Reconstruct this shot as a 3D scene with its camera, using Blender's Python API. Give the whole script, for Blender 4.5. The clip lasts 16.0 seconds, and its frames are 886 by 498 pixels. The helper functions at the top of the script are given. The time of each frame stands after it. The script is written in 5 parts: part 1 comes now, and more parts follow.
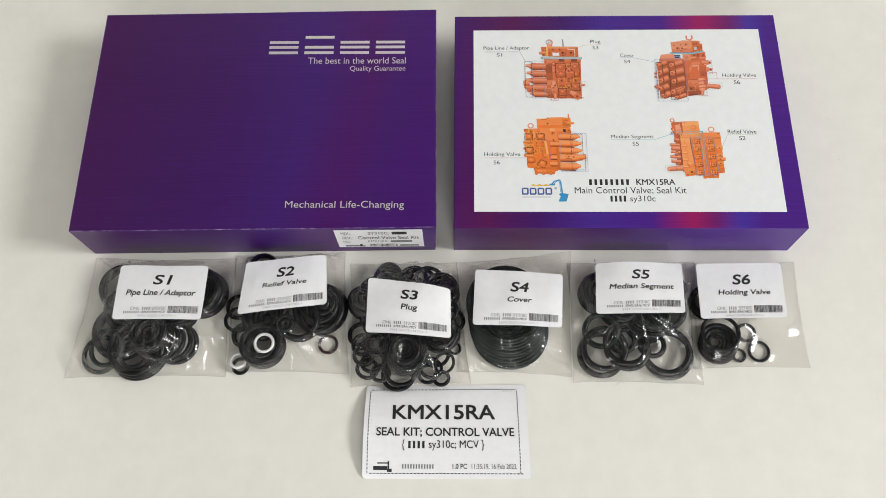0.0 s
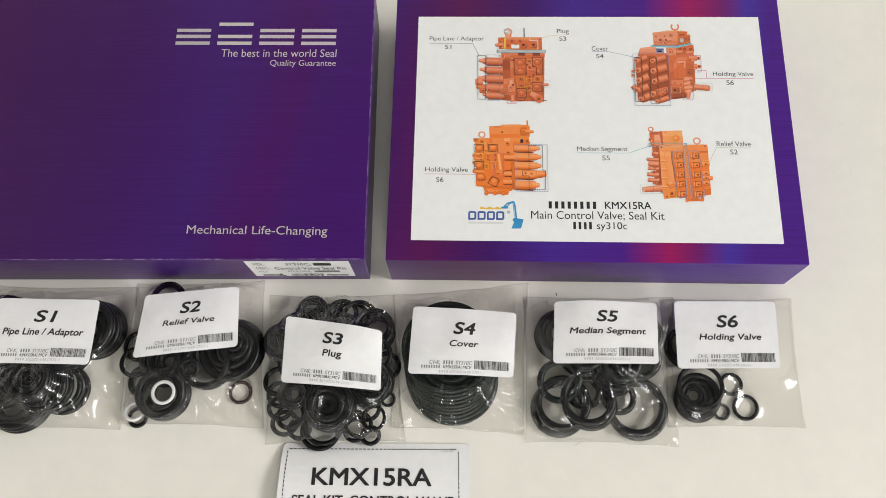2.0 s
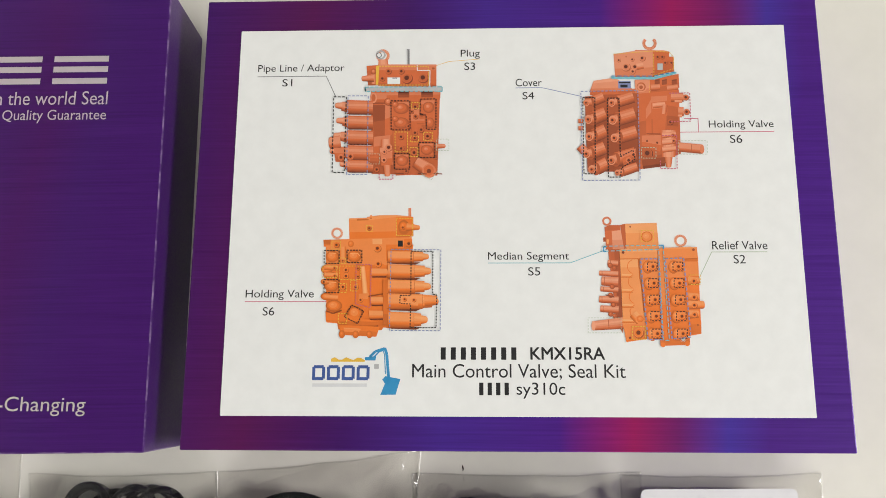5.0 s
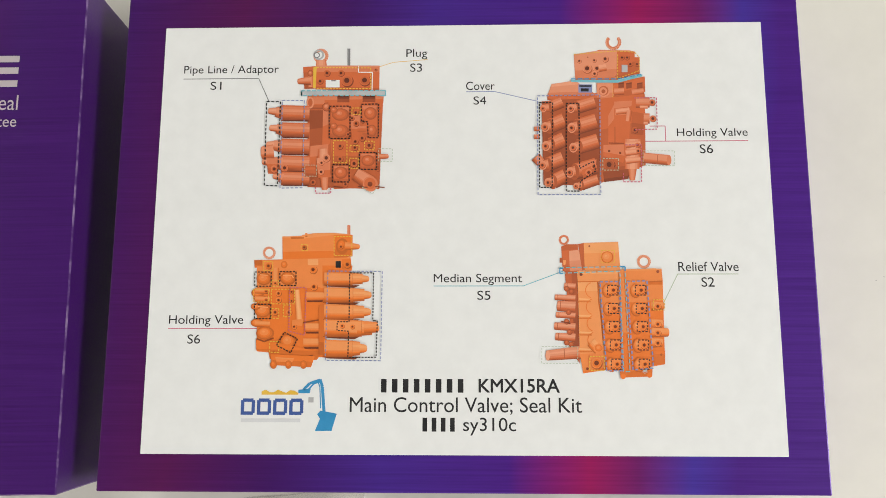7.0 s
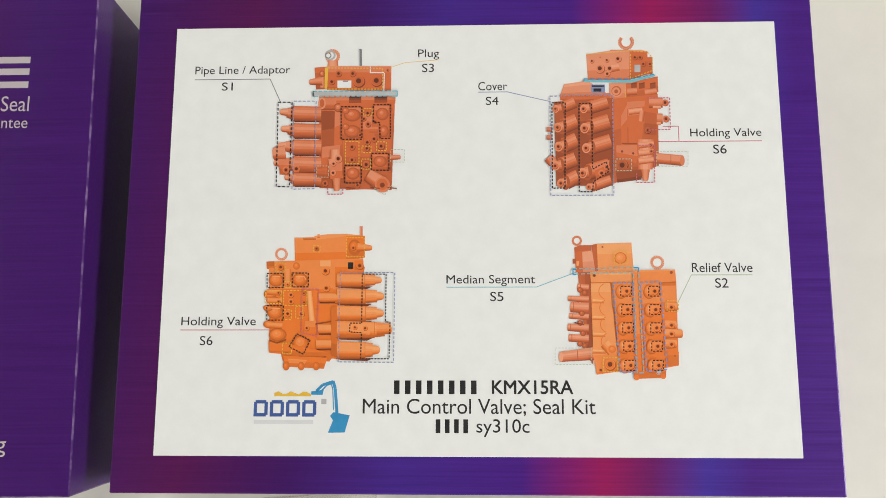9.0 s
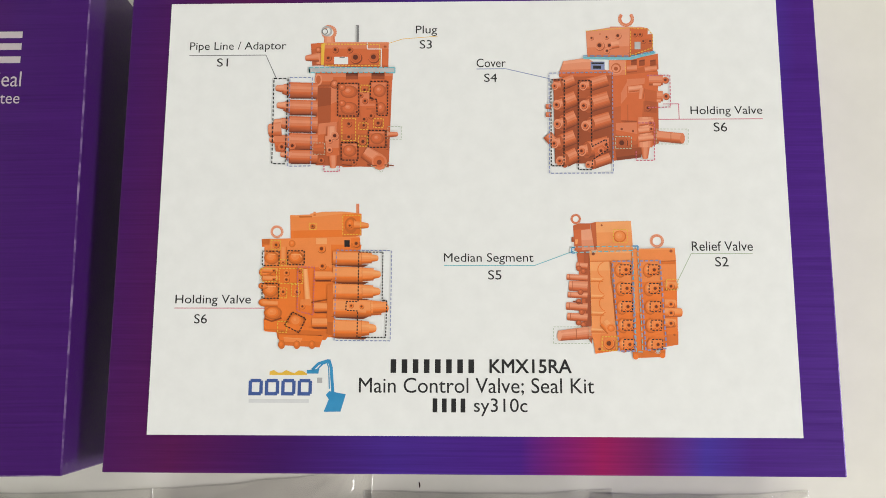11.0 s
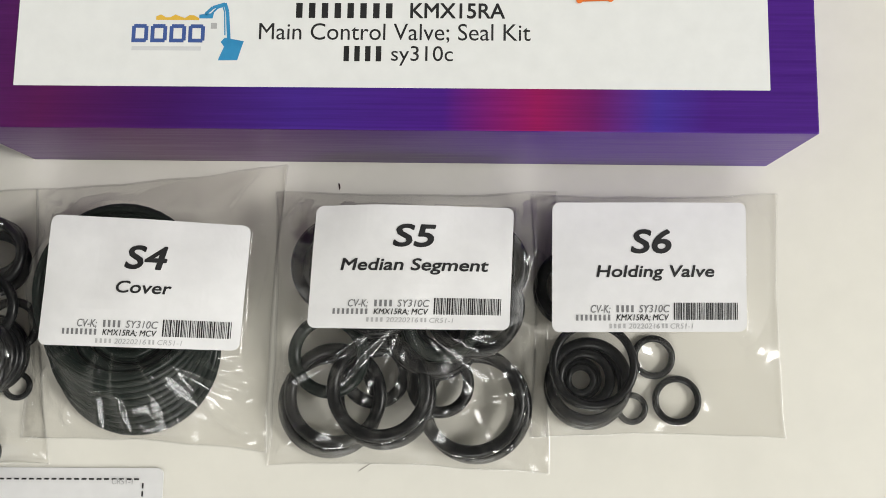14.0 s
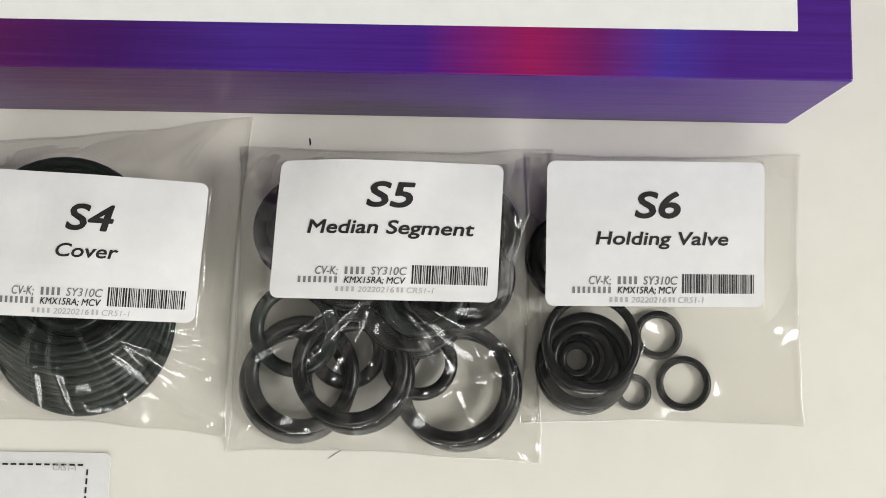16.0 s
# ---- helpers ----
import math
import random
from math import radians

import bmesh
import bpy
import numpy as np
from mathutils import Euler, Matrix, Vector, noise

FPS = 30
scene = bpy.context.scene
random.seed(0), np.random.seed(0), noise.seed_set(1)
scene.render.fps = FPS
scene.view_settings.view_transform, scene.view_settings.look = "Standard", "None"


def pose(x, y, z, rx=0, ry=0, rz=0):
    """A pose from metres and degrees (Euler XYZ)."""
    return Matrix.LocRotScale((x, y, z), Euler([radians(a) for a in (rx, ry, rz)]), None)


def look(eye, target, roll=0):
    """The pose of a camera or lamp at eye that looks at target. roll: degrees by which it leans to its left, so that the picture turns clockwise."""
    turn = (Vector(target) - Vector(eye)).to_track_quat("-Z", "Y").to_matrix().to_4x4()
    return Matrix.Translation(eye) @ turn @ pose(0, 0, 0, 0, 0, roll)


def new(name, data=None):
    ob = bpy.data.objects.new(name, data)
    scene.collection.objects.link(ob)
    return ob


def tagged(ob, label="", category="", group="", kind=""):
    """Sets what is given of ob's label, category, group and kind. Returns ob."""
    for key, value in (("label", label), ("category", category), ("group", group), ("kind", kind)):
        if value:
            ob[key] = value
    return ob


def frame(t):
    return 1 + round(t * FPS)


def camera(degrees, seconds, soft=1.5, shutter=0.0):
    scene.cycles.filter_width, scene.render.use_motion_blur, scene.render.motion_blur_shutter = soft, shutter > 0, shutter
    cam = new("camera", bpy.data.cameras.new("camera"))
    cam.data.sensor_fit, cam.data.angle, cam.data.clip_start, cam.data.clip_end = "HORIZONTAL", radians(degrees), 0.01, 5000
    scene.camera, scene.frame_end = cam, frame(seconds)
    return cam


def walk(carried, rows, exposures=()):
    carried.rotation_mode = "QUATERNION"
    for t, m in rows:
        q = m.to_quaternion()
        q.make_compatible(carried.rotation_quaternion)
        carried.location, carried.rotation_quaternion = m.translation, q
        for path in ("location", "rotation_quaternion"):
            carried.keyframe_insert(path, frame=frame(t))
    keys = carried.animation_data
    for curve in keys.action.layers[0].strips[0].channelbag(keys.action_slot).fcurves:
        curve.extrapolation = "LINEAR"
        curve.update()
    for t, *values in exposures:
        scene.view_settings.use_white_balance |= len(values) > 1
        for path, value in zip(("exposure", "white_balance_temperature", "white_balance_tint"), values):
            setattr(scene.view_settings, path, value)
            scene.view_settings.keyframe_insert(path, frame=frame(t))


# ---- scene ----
cam = camera(56.5, 16.0, soft=0.85)
PATH = [
    (0, (-0.00754, -0.23201, 0.54949), (-0.05609, 0.51365, -1.30567), -3.364),
    (0.5, (-0.00077, -0.2163, 0.53851), (-0.05097, 0.50013, -1.3281), -3.541),
    (1, (0.01313, -0.19272, 0.52356), (-0.03723, 0.49526, -1.35371), -3.584),
    (1.5, (0.02557, -0.17428, 0.50653), (-0.03675, 0.48451, -1.38082), -4.564),
    (2, (0.03502, -0.15261, 0.484), (-0.03546, 0.47741, -1.41287), -5.430),
    (2.5, (0.04637, -0.11736, 0.45993), (-0.02532, 0.47964, -1.44754), -5.822),
    (3, (0.05496, -0.0858, 0.4265), (-0.01477, 0.4716, -1.49299), -6.306),
    (3.5, (0.06455, -0.05936, 0.3981), (-0.00673, 0.44981, -1.53468), -7.359),
    (4, (0.07316, -0.03469, 0.37427), (0.00067, 0.4325, -1.56904), -8.417),
    (4.5, (0.08535, -0.01514, 0.35512), (0.01052, 0.42088, -1.59534), -9.523),
    (5, (0.08994, -0.00026, 0.33767), (0.02095, 0.39988, -1.62068), -9.755),
    (5.2, (0.09322, 0.00411, 0.32995), (0.02942, 0.39824, -1.62979), -9.156),
    (7.5, (0.1079, 0.02226, 0.31429), (0.04686, 0.34876, -1.65793), -10.619),
    (8, (0.10713, 0.02258, 0.31405), (0.04125, 0.34972, -1.65791), -11.433),
    (10.5, (0.10073, 0.02369, 0.31468), (0.03759, 0.34091, -1.65899), -11.342),
    (11, (0.10338, 0.01757, 0.31029), (0.04721, 0.33298, -1.66389), -10.024),
    (11.5, (0.10948, -0.00033, 0.30846), (0.04922, 0.29105, -1.66928), -11.577),
    (12, (0.11105, -0.02309, 0.30332), (0.05502, 0.26377, -1.67521), -10.825),
    (12.5, (0.11214, -0.04219, 0.29546), (0.05744, 0.23418, -1.6846), -10.868),
    (13, (0.11589, -0.06256, 0.28586), (0.05595, 0.20787, -1.69486), -12.028),
    (13.5, (0.12262, -0.0719, 0.27517), (0.07014, 0.18538, -1.70752), -10.910),
    (14, (0.12674, -0.072, 0.26078), (0.07572, 0.1728, -1.72353), -10.981),
    (14.5, (0.12877, -0.0767, 0.24647), (0.07981, 0.15868, -1.73903), -10.702),
    (15, (0.13099, -0.07484, 0.236), (0.08549, 0.14546, -1.75131), -10.463),
    (15.5, (0.13184, -0.07477, 0.23388), (0.0847, 0.13793, -1.75422), -11.126),
    (16, (0.13107, -0.07428, 0.23286), (0.08301, 0.13143, -1.75595), -11.767),
]
walk(cam, [(t, look(e, g, r)) for t, e, g, r in PATH], [(0, 0.0, 6350, 10), (2.5, 0.0, 6560, 10), (8, 0.0, 6600, 9), (16, 0.0, 6560, 8)])

# ---- light ----
world = bpy.data.worlds.new("daylight")
scene.world = world
world.use_nodes = True
wn = world.node_tree.nodes
sky = wn.new("ShaderNodeTexSky")
sky.sky_type, sky.sun_disc, sky.sun_elevation, sky.sun_rotation = "NISHITA", False, radians(40), radians(70)
wn["Background"].inputs["Strength"].default_value = 0.1
world.node_tree.links.new(sky.outputs["Color"], wn["Background"].inputs["Color"])


def area_lamp(name, m, width, height, watts, tint):
    data = bpy.data.lights.new(name, "AREA")
    data.shape, data.size, data.size_y, data.energy, data.color = "RECTANGLE", width, height, watts, tint
    lamp = new(name, data)
    lamp.matrix_world = m
    return lamp


# Right-hand daylight is inferred from the shadows; no window is in view.
area_lamp("window_daylight", pose(3.39, -0.55, 2.35, 0, 90, 0), 1.1, 1.3, 147, (1.0, 0.985, 0.965))
# Added fill lamp on the near side, to lighten the box fronts.
area_lamp("south_fill_lamp", pose(0.4, -2.79, 1.5, 90, 0, 0), 1.1, 1.0, 46, (1.0, 0.99, 0.975))


# ---- materials ----
def material(name, rough=0.5, metal=0.0, coat=0.0, spec=0.5):
    m = bpy.data.materials.new(name)
    m.use_nodes = True
    b = m.node_tree.nodes["Principled BSDF"]
    b.inputs["Roughness"].default_value, b.inputs["Metallic"].default_value = rough, metal
    b.inputs["Coat Weight"].default_value, b.inputs["Specular IOR Level"].default_value = coat, spec
    b.inputs["Coat Roughness"].default_value = 0.12
    return m, m.node_tree.nodes, m.node_tree.links, b


def grain(nodes, links, scale, detail=4.0, stretch=(1, 1, 1), rough=0.55, space="Object"):
    co, mp, nz = nodes.new("ShaderNodeTexCoord"), nodes.new("ShaderNodeMapping"), nodes.new("ShaderNodeTexNoise")
    mp.inputs["Scale"].default_value = stretch
    nz.inputs["Scale"].default_value, nz.inputs["Detail"].default_value, nz.inputs["Roughness"].default_value = scale, detail, rough
    links.new(co.outputs[space], mp.inputs["Vector"])
    links.new(mp.outputs["Vector"], nz.inputs["Vector"])
    return nz.outputs["Fac"]


def ramp(nodes, links, fac, stops):
    r = nodes.new("ShaderNodeValToRGB")
    e = r.color_ramp.elements
    while len(e) < len(stops):
        e.new(0.5)
    for k, (at, c) in zip(e, stops):
        k.position, k.color = at, (*c, 1)
    links.new(fac, r.inputs["Fac"])
    return r.outputs["Color"]


def blend(nodes, links, fac, a, b, mode="MIX"):
    x = nodes.new("ShaderNodeMix")
    x.data_type, x.blend_type = "RGBA", mode
    for socket, value in ((x.inputs[0], fac), (x.inputs[6], a), (x.inputs[7], b)):
        if isinstance(value, bpy.types.NodeSocket):
            links.new(value, socket)
        else:
            socket.default_value = value if isinstance(value, float) else (*value, 1)
    return x.outputs[2]


def bump(nodes, links, bsdf, height, strength, distance):
    b = nodes.new("ShaderNodeBump")
    b.inputs["Strength"].default_value, b.inputs["Distance"].default_value = strength, distance
    links.new(height, b.inputs["Height"])
    links.new(b.outputs["Normal"], bsdf.inputs["Normal"])


def speckled(name, a, b, scale, rough=0.5, relief=0.0, metal=0.0, coat=0.0, spec=0.5, detail=5.0, stretch=(1, 1, 1)):
    """A surface of two near tones in noise at two scales, with a fine relief."""
    m, n, l, s = material(name, rough, metal, coat, spec)
    big, fine = grain(n, l, scale, 3.0, stretch), grain(n, l, scale * 14, detail, stretch)
    tone = ramp(n, l, big, [(0.3, a), (0.7, b)])
    dim = ramp(n, l, fine, [(0.25, (0.94,) * 3), (0.75, (1.0,) * 3)])
    l.new(blend(n, l, 1.0, tone, dim, "MULTIPLY"), s.inputs["Base Color"])
    l.new(ramp(n, l, big, [(0.2, (rough * 0.85,) * 3), (0.8, (min(1, rough * 1.2),) * 3)]), s.inputs["Roughness"])
    if relief:
        bump(n, l, s, fine, 0.5, relief)
    return m


def printed_box(name, stops, span, edge=False):
    """Dark violet laminated card with a brushed metallic print; its iridescent sheen is fixed as a hue that runs along
    the box.
    """
    m, n, l, s = material(name, 0.32, 0.1, 0.06, 0.3)
    co, sep = n.new("ShaderNodeTexCoord"), n.new("ShaderNodeSeparateXYZ")
    l.new(co.outputs["Object"], sep.inputs[0])
    rng = n.new("ShaderNodeMapRange")
    rng.inputs["From Min"].default_value, rng.inputs["From Max"].default_value = -span, span
    wob, slant = n.new("ShaderNodeMath"), n.new("ShaderNodeMath")
    slant.operation, slant.inputs[1].default_value = "MULTIPLY_ADD", -0.136
    l.new(sep.outputs["Y"], slant.inputs[0])
    l.new(sep.outputs["X"], slant.inputs[2])
    wob.operation, wob.inputs[1].default_value = "MULTIPLY_ADD", 0.03
    l.new(grain(n, l, 9, 2.0), wob.inputs[0])
    l.new(slant.outputs[0], wob.inputs[2])
    l.new(wob.outputs[0], rng.inputs["Value"])
    hue = ramp(n, l, rng.outputs[0], stops)
    lines = grain(n, l, 60, 3.0, (0.35, 22, 22), 0.7)
    streak = ramp(n, l, lines, [(0.3, (0.84,) * 3), (0.72, (1.14,) * 3)])
    col = blend(n, l, 1.0, hue, streak, "MULTIPLY")
    # Pale lilac flecks put the edge highlight into the colour.
    if edge:
        col = blend(n, l, ramp(n, l, grain(n, l, 160, 3.0), [(0.45, (0.05,) * 3), (0.68, (0.5,) * 3)]), col, (0.50, 0.38, 0.58))
    l.new(col, s.inputs["Base Color"])
    l.new(ramp(n, l, lines, [(0.3, (0.28,) * 3), (0.7, (0.42,) * 3)]), s.inputs["Roughness"])
    bump(n, l, s, lines, 0.12, 0.0002)
    return m


def clear_film(name, haze, rough, relief, sheen=0.05):
    """Thin clear polythene: see-through, a little milky, with a gloss that grows at low angles."""
    m = bpy.data.materials.new(name)
    m.use_nodes = True
    n, l = m.node_tree.nodes, m.node_tree.links
    n.remove(n["Principled BSDF"])
    clear, milk, gloss = n.new("ShaderNodeBsdfTransparent"), n.new("ShaderNodeBsdfDiffuse"), n.new("ShaderNodeBsdfGlossy")
    clear.inputs["Color"].default_value = (0.989, 0.986, 0.980, 1)
    milk.inputs["Color"].default_value = (0.85, 0.85, 0.84, 1)
    gloss.inputs["Roughness"].default_value = rough
    fres, one, two = n.new("ShaderNodeLayerWeight"), n.new("ShaderNodeMixShader"), n.new("ShaderNodeMixShader")
    fres.inputs["Blend"].default_value = 0.5
    steep, gain = n.new("ShaderNodeMath"), n.new("ShaderNodeMath")
    steep.operation, steep.inputs[1].default_value = "POWER", 2.0
    gain.operation, gain.inputs[1].default_value, gain.inputs[2].default_value = "MULTIPLY_ADD", 15 * sheen, sheen
    l.new(fres.outputs["Facing"], steep.inputs[0])
    l.new(steep.outputs[0], gain.inputs[0])
    bmp = n.new("ShaderNodeBump")
    bmp.inputs["Strength"].default_value, bmp.inputs["Distance"].default_value = 0.6, relief
    l.new(grain(n, l, 90, 3.0), bmp.inputs["Height"])
    l.new(bmp.outputs[0], gloss.inputs["Normal"])
    one.inputs[0].default_value = haze
    l.new(clear.outputs[0], one.inputs[1])
    l.new(milk.outputs[0], one.inputs[2])
    l.new(gain.outputs[0], two.inputs[0])
    l.new(one.outputs[0], two.inputs[1])
    l.new(gloss.outputs[0], two.inputs[2])
    l.new(two.outputs[0], n["Material Output"].inputs["Surface"])
    return m


VIOLET, PLUM, BLUE, CRIMSON, INDIGO = (0.052, 0.008, 0.125), (0.062, 0.007, 0.070), (0.060, 0.030, 0.32), (0.30, 0.008, 0.10), (0.066, 0.012, 0.22)
box_left_print = printed_box("violet_print", [(0.0, (0.055, 0.006, 0.080)), (0.28, (0.052, 0.009, 0.10)), (0.5, (0.052, 0.010, 0.118)), (0.68, (0.052, 0.013, 0.150)), (0.84, (0.066, 0.008, 0.120)), (0.93, (0.056, 0.010, 0.14)), (1.0, (0.056, 0.008, 0.14))], 0.125)
# Bevels of the left box, with their bright edge line painted in.
box_left_edge = printed_box("violet_print_edge_highlight", [(0.0, VIOLET), (1.0, VIOLET)], 0.125, True)
# Crimson and blue bands hold the lid's shifting sheen as fixed colour.
box_right_print_sheen = printed_box("violet_crimson_print_sheen", [(0.0, VIOLET), (0.2, (0.095, 0.008, 0.085)), (0.36, VIOLET), (0.5, (0.06, 0.02, 0.25)), (0.69, INDIGO), (0.80, CRIMSON), (0.87, (0.15, 0.01, 0.13)), (0.94, BLUE), (1.0, INDIGO)], 0.118)
box_right_side = printed_box("violet_side_print", [(0.0, VIOLET), (0.3, PLUM), (0.6, VIOLET), (0.85, INDIGO), (1.0, INDIGO)], 0.118)
lacquer = speckled("white_lacquer", (0.772, 0.755, 0.682), (0.802, 0.785, 0.712), 5, 0.38, 0.00006, coat=0.15)
paper = speckled("white_paper", (0.800, 0.812, 0.800), (0.806, 0.818, 0.806), 12, 0.5, 0.000003)
label_paper = speckled("label_paper", (0.80, 0.80, 0.80), (0.82, 0.82, 0.82), 14, 0.35, 0.000006, coat=0.15)
ink = speckled("black_ink", (0.012, 0.012, 0.013), (0.02, 0.02, 0.021), 200, 0.45)
grey_ink = speckled("grey_ink", (0.16, 0.16, 0.165), (0.22, 0.22, 0.225), 200, 0.5)
pale_ink = speckled("pale_ink", (0.42, 0.42, 0.425), (0.5, 0.5, 0.5), 200, 0.5)
foil = speckled("pale_foil", (0.76, 0.66, 0.76), (0.80, 0.76, 0.70), 12, 0.3, 0, 0.5)
foil_green = speckled("pale_green_foil", (0.60, 0.72, 0.55), (0.76, 0.66, 0.72), 10, 0.3, 0, 0.55)
rubber = speckled("black_rubber", (0.003, 0.0032, 0.0038), (0.006, 0.0064, 0.007), 60, 0.3, spec=0.25)
rubber_green = speckled("dark_green_rubber", (0.004, 0.0075, 0.006), (0.008, 0.0135, 0.0110), 60, 0.3, spec=0.28)
rubber_brown = speckled("dark_brown_rubber", (0.020, 0.006, 0.006), (0.032, 0.010, 0.009), 60, 0.4, spec=0.4)
nylon = speckled("white_plastic", (0.76, 0.76, 0.75), (0.82, 0.82, 0.81), 120, 0.4)
film = clear_film("clear_film", 0.004, 0.10, 0.0002, 0.032)
back_clear = clear_film("clear_back_film", 0.006, 0.1, 0.0003, 0.008)
film_fold = clear_film("film_fold", 0.07, 0.16, 0.0004)
wall_paint = speckled("white_wall_paint", (0.76, 0.75, 0.72), (0.8, 0.79, 0.76), 3, 0.8, 0.0005)
# Unseen ceiling, kept dark so that the film reflects less grey.
dark_ceiling = speckled("unseen_dark_ceiling", (0.15, 0.148, 0.145), (0.18, 0.178, 0.175), 3, 0.85, 0.0005)
floor_tile = speckled("pale_floor", (0.42, 0.39, 0.35), (0.5, 0.47, 0.43), 4, 0.5, 0.0004)
PRINT = {
    "ink": ink, "grey": grey_ink, "pale": pale_ink, "paper": paper,
    "yellow": speckled("yellow_print", (0.75, 0.46, 0.05), (0.8, 0.5, 0.07), 300, 0.42),
    "teal": speckled("teal_print", (0.16, 0.45, 0.52), (0.2, 0.5, 0.57), 300, 0.42),
    "slate": speckled("slate_blue_print", (0.22, 0.26, 0.45), (0.26, 0.3, 0.5), 300, 0.42),
    "pink": speckled("pink_print", (0.55, 0.12, 0.19), (0.6, 0.15, 0.22), 300, 0.42),
    "green": speckled("green_print", (0.42, 0.50, 0.36), (0.46, 0.54, 0.4), 300, 0.42),
    "navy": speckled("navy_print", (0.045, 0.095, 0.30), (0.055, 0.11, 0.34), 300, 0.42),
    "sky": speckled("sky_blue_print", (0.03, 0.25, 0.5), (0.04, 0.29, 0.55), 300, 0.42),
}
# ten steps of ink from shadow to highlight, for the red-orange and the bright orange castings
for hue, low, middle, high in (("m", (0.13, 0.030, 0.016), (0.66, 0.148, 0.048), (0.88, 0.42, 0.26)), ("v", (0.18, 0.040, 0.012), (0.84, 0.195, 0.028), (0.92, 0.44, 0.18))):
    for step in range(10):
        f = step / 5 if step < 5 else (step - 5) / 4
        tone = [a + (b - a) * f for a, b in zip(low, middle)] if step < 5 else [a + (b - a) * f for a, b in zip(middle, high)]
        PRINT[f"{hue}{step}"] = speckled(f"casting_print_{hue}{step}", tuple(t * 0.96 for t in tone), tuple(tone), 300, 0.45)


# ---- builders ----
def mesh_of(name, verts, faces, mats, index=None, smooth=False):
    me = bpy.data.meshes.new(name)
    me.from_pydata(verts, [], faces)
    for m in mats:
        me.materials.append(m)
    if index is not None:
        me.polygons.foreach_set("material_index", index)
    me.polygons.foreach_set("use_smooth", [smooth] * len(faces))
    me.update()
    return me


def child(name, me, parent, label="", kind=""):
    ob = new(name, me)
    ob.parent = parent
    return tagged(ob, label, kind=kind)


def block(name, size, centre, mat, edge=0.0, edge_mat=None, segments=2, side_mat=None, taper=0.0):
    bm = bmesh.new()
    bmesh.ops.create_cube(bm, size=1.0)
    bmesh.ops.scale(bm, vec=size, verts=bm.verts)
    bmesh.ops.translate(bm, vec=centre, verts=bm.verts)
    if edge:
        done = bmesh.ops.bevel(bm, geom=bm.edges[:], offset=edge, segments=segments, profile=0.6, affect="EDGES")
        if edge_mat:
            for f in done["faces"]:
                f.material_index = 1
    if taper:
        for v in bm.verts:
            if v.co.z < size[2] / 2 and v.co.y < 0:
                v.co.y += taper
    if side_mat:
        for f in bm.faces:
            if abs(f.normal.z) < 0.5:
                f.material_index = 2
    me = bpy.data.meshes.new(name)
    bm.to_mesh(me)
    bm.free()
    me.materials.append(mat)
    if edge_mat:
        me.materials.append(edge_mat)
    if side_mat:
        me.materials.append(side_mat)
    return me


def quad(c00, c10, c01, c11):
    """A map from (u, v), 0 to 1 with v downwards, to a plane patch with these corners."""
    def at(u, v):
        return tuple((1 - v) * ((1 - u) * a + u * b) + v * ((1 - u) * c + u * d) for a, b, c, d in zip(c00, c10, c01, c11))
    return at


def sheet(name, at, mat, corner=(0.04, 0.06), thick=0.0003, nu=30, nv=14):
    """A sheet of paper with round corners, bent as the map at(u, v) -> (x, y, z) says."""
    us = sorted({corner[0] * (1 - math.cos(k * math.pi / 12)) for k in range(7)} | {k / nu for k in range(1, nu) if corner[0] < k / nu < 1 - corner[0]}
                | {1 - corner[0] * (1 - math.cos(k * math.pi / 12)) for k in range(7)})
    top = []
    for u in us:
        d = min(u, 1 - u)
        cut = 0.0 if d >= corner[0] else corner[1] * (1 - math.sqrt(max(0.0, 1 - (1 - d / corner[0]) ** 2)))
        top.append([at(u, cut + (1 - 2 * cut) * k / nv) for k in range(nv + 1)])
    w = nv + 1
    verts = [p for col in top for p in col] + [(x, y, z - thick) for col in top for x, y, z in col]
    n, faces = len(us) * w, []
    for i in range(len(us) - 1):
        for k in range(nv):
            a, b, c, d = i * w + k, i * w + k + 1, (i + 1) * w + k + 1, (i + 1) * w + k
            faces += [(a, b, c, d), (n + d, n + c, n + b, n + a)]
        for a, d in ((i * w, (i + 1) * w), ((i + 1) * w + nv, i * w + nv)):
            faces.append((a, d, n + d, n + a))
    for k in range(nv):
        a, e = k, (len(us) - 1) * w + k
        faces += [(a + 1, a, n + a, n + a + 1), (e, e + 1, n + e + 1, n + e)]
    return mesh_of(name, verts, faces, [mat], smooth=False)


GLYPHS = {}


def glyphs(text, bold, slant):
    """The flat outline of a word in the built-in font, scaled to a unit box, v downwards."""
    key = (text, bold, slant)
    if key not in GLYPHS:
        cu = bpy.data.curves.new("word", "FONT")
        cu.body, cu.offset, cu.shear, cu.resolution_u = text, bold, slant, 4
        ob = new("word", cu)
        bpy.context.view_layer.update()
        me = bpy.data.meshes.new_from_object(ob.evaluated_get(bpy.context.evaluated_depsgraph_get()))
        vs = [v.co.copy() for v in me.vertices]
        fs = [tuple(p.vertices) for p in me.polygons]
        bpy.data.objects.remove(ob)
        bpy.data.curves.remove(cu)
        bpy.data.meshes.remove(me)
        x0, x1, y0, y1 = min(v.x for v in vs), max(v.x for v in vs), min(v.y for v in vs), max(v.y for v in vs)
        GLYPHS[key] = [((v.x - x0) / (x1 - x0), (y1 - v.y) / (y1 - y0)) for v in vs], fs
    return GLYPHS[key]


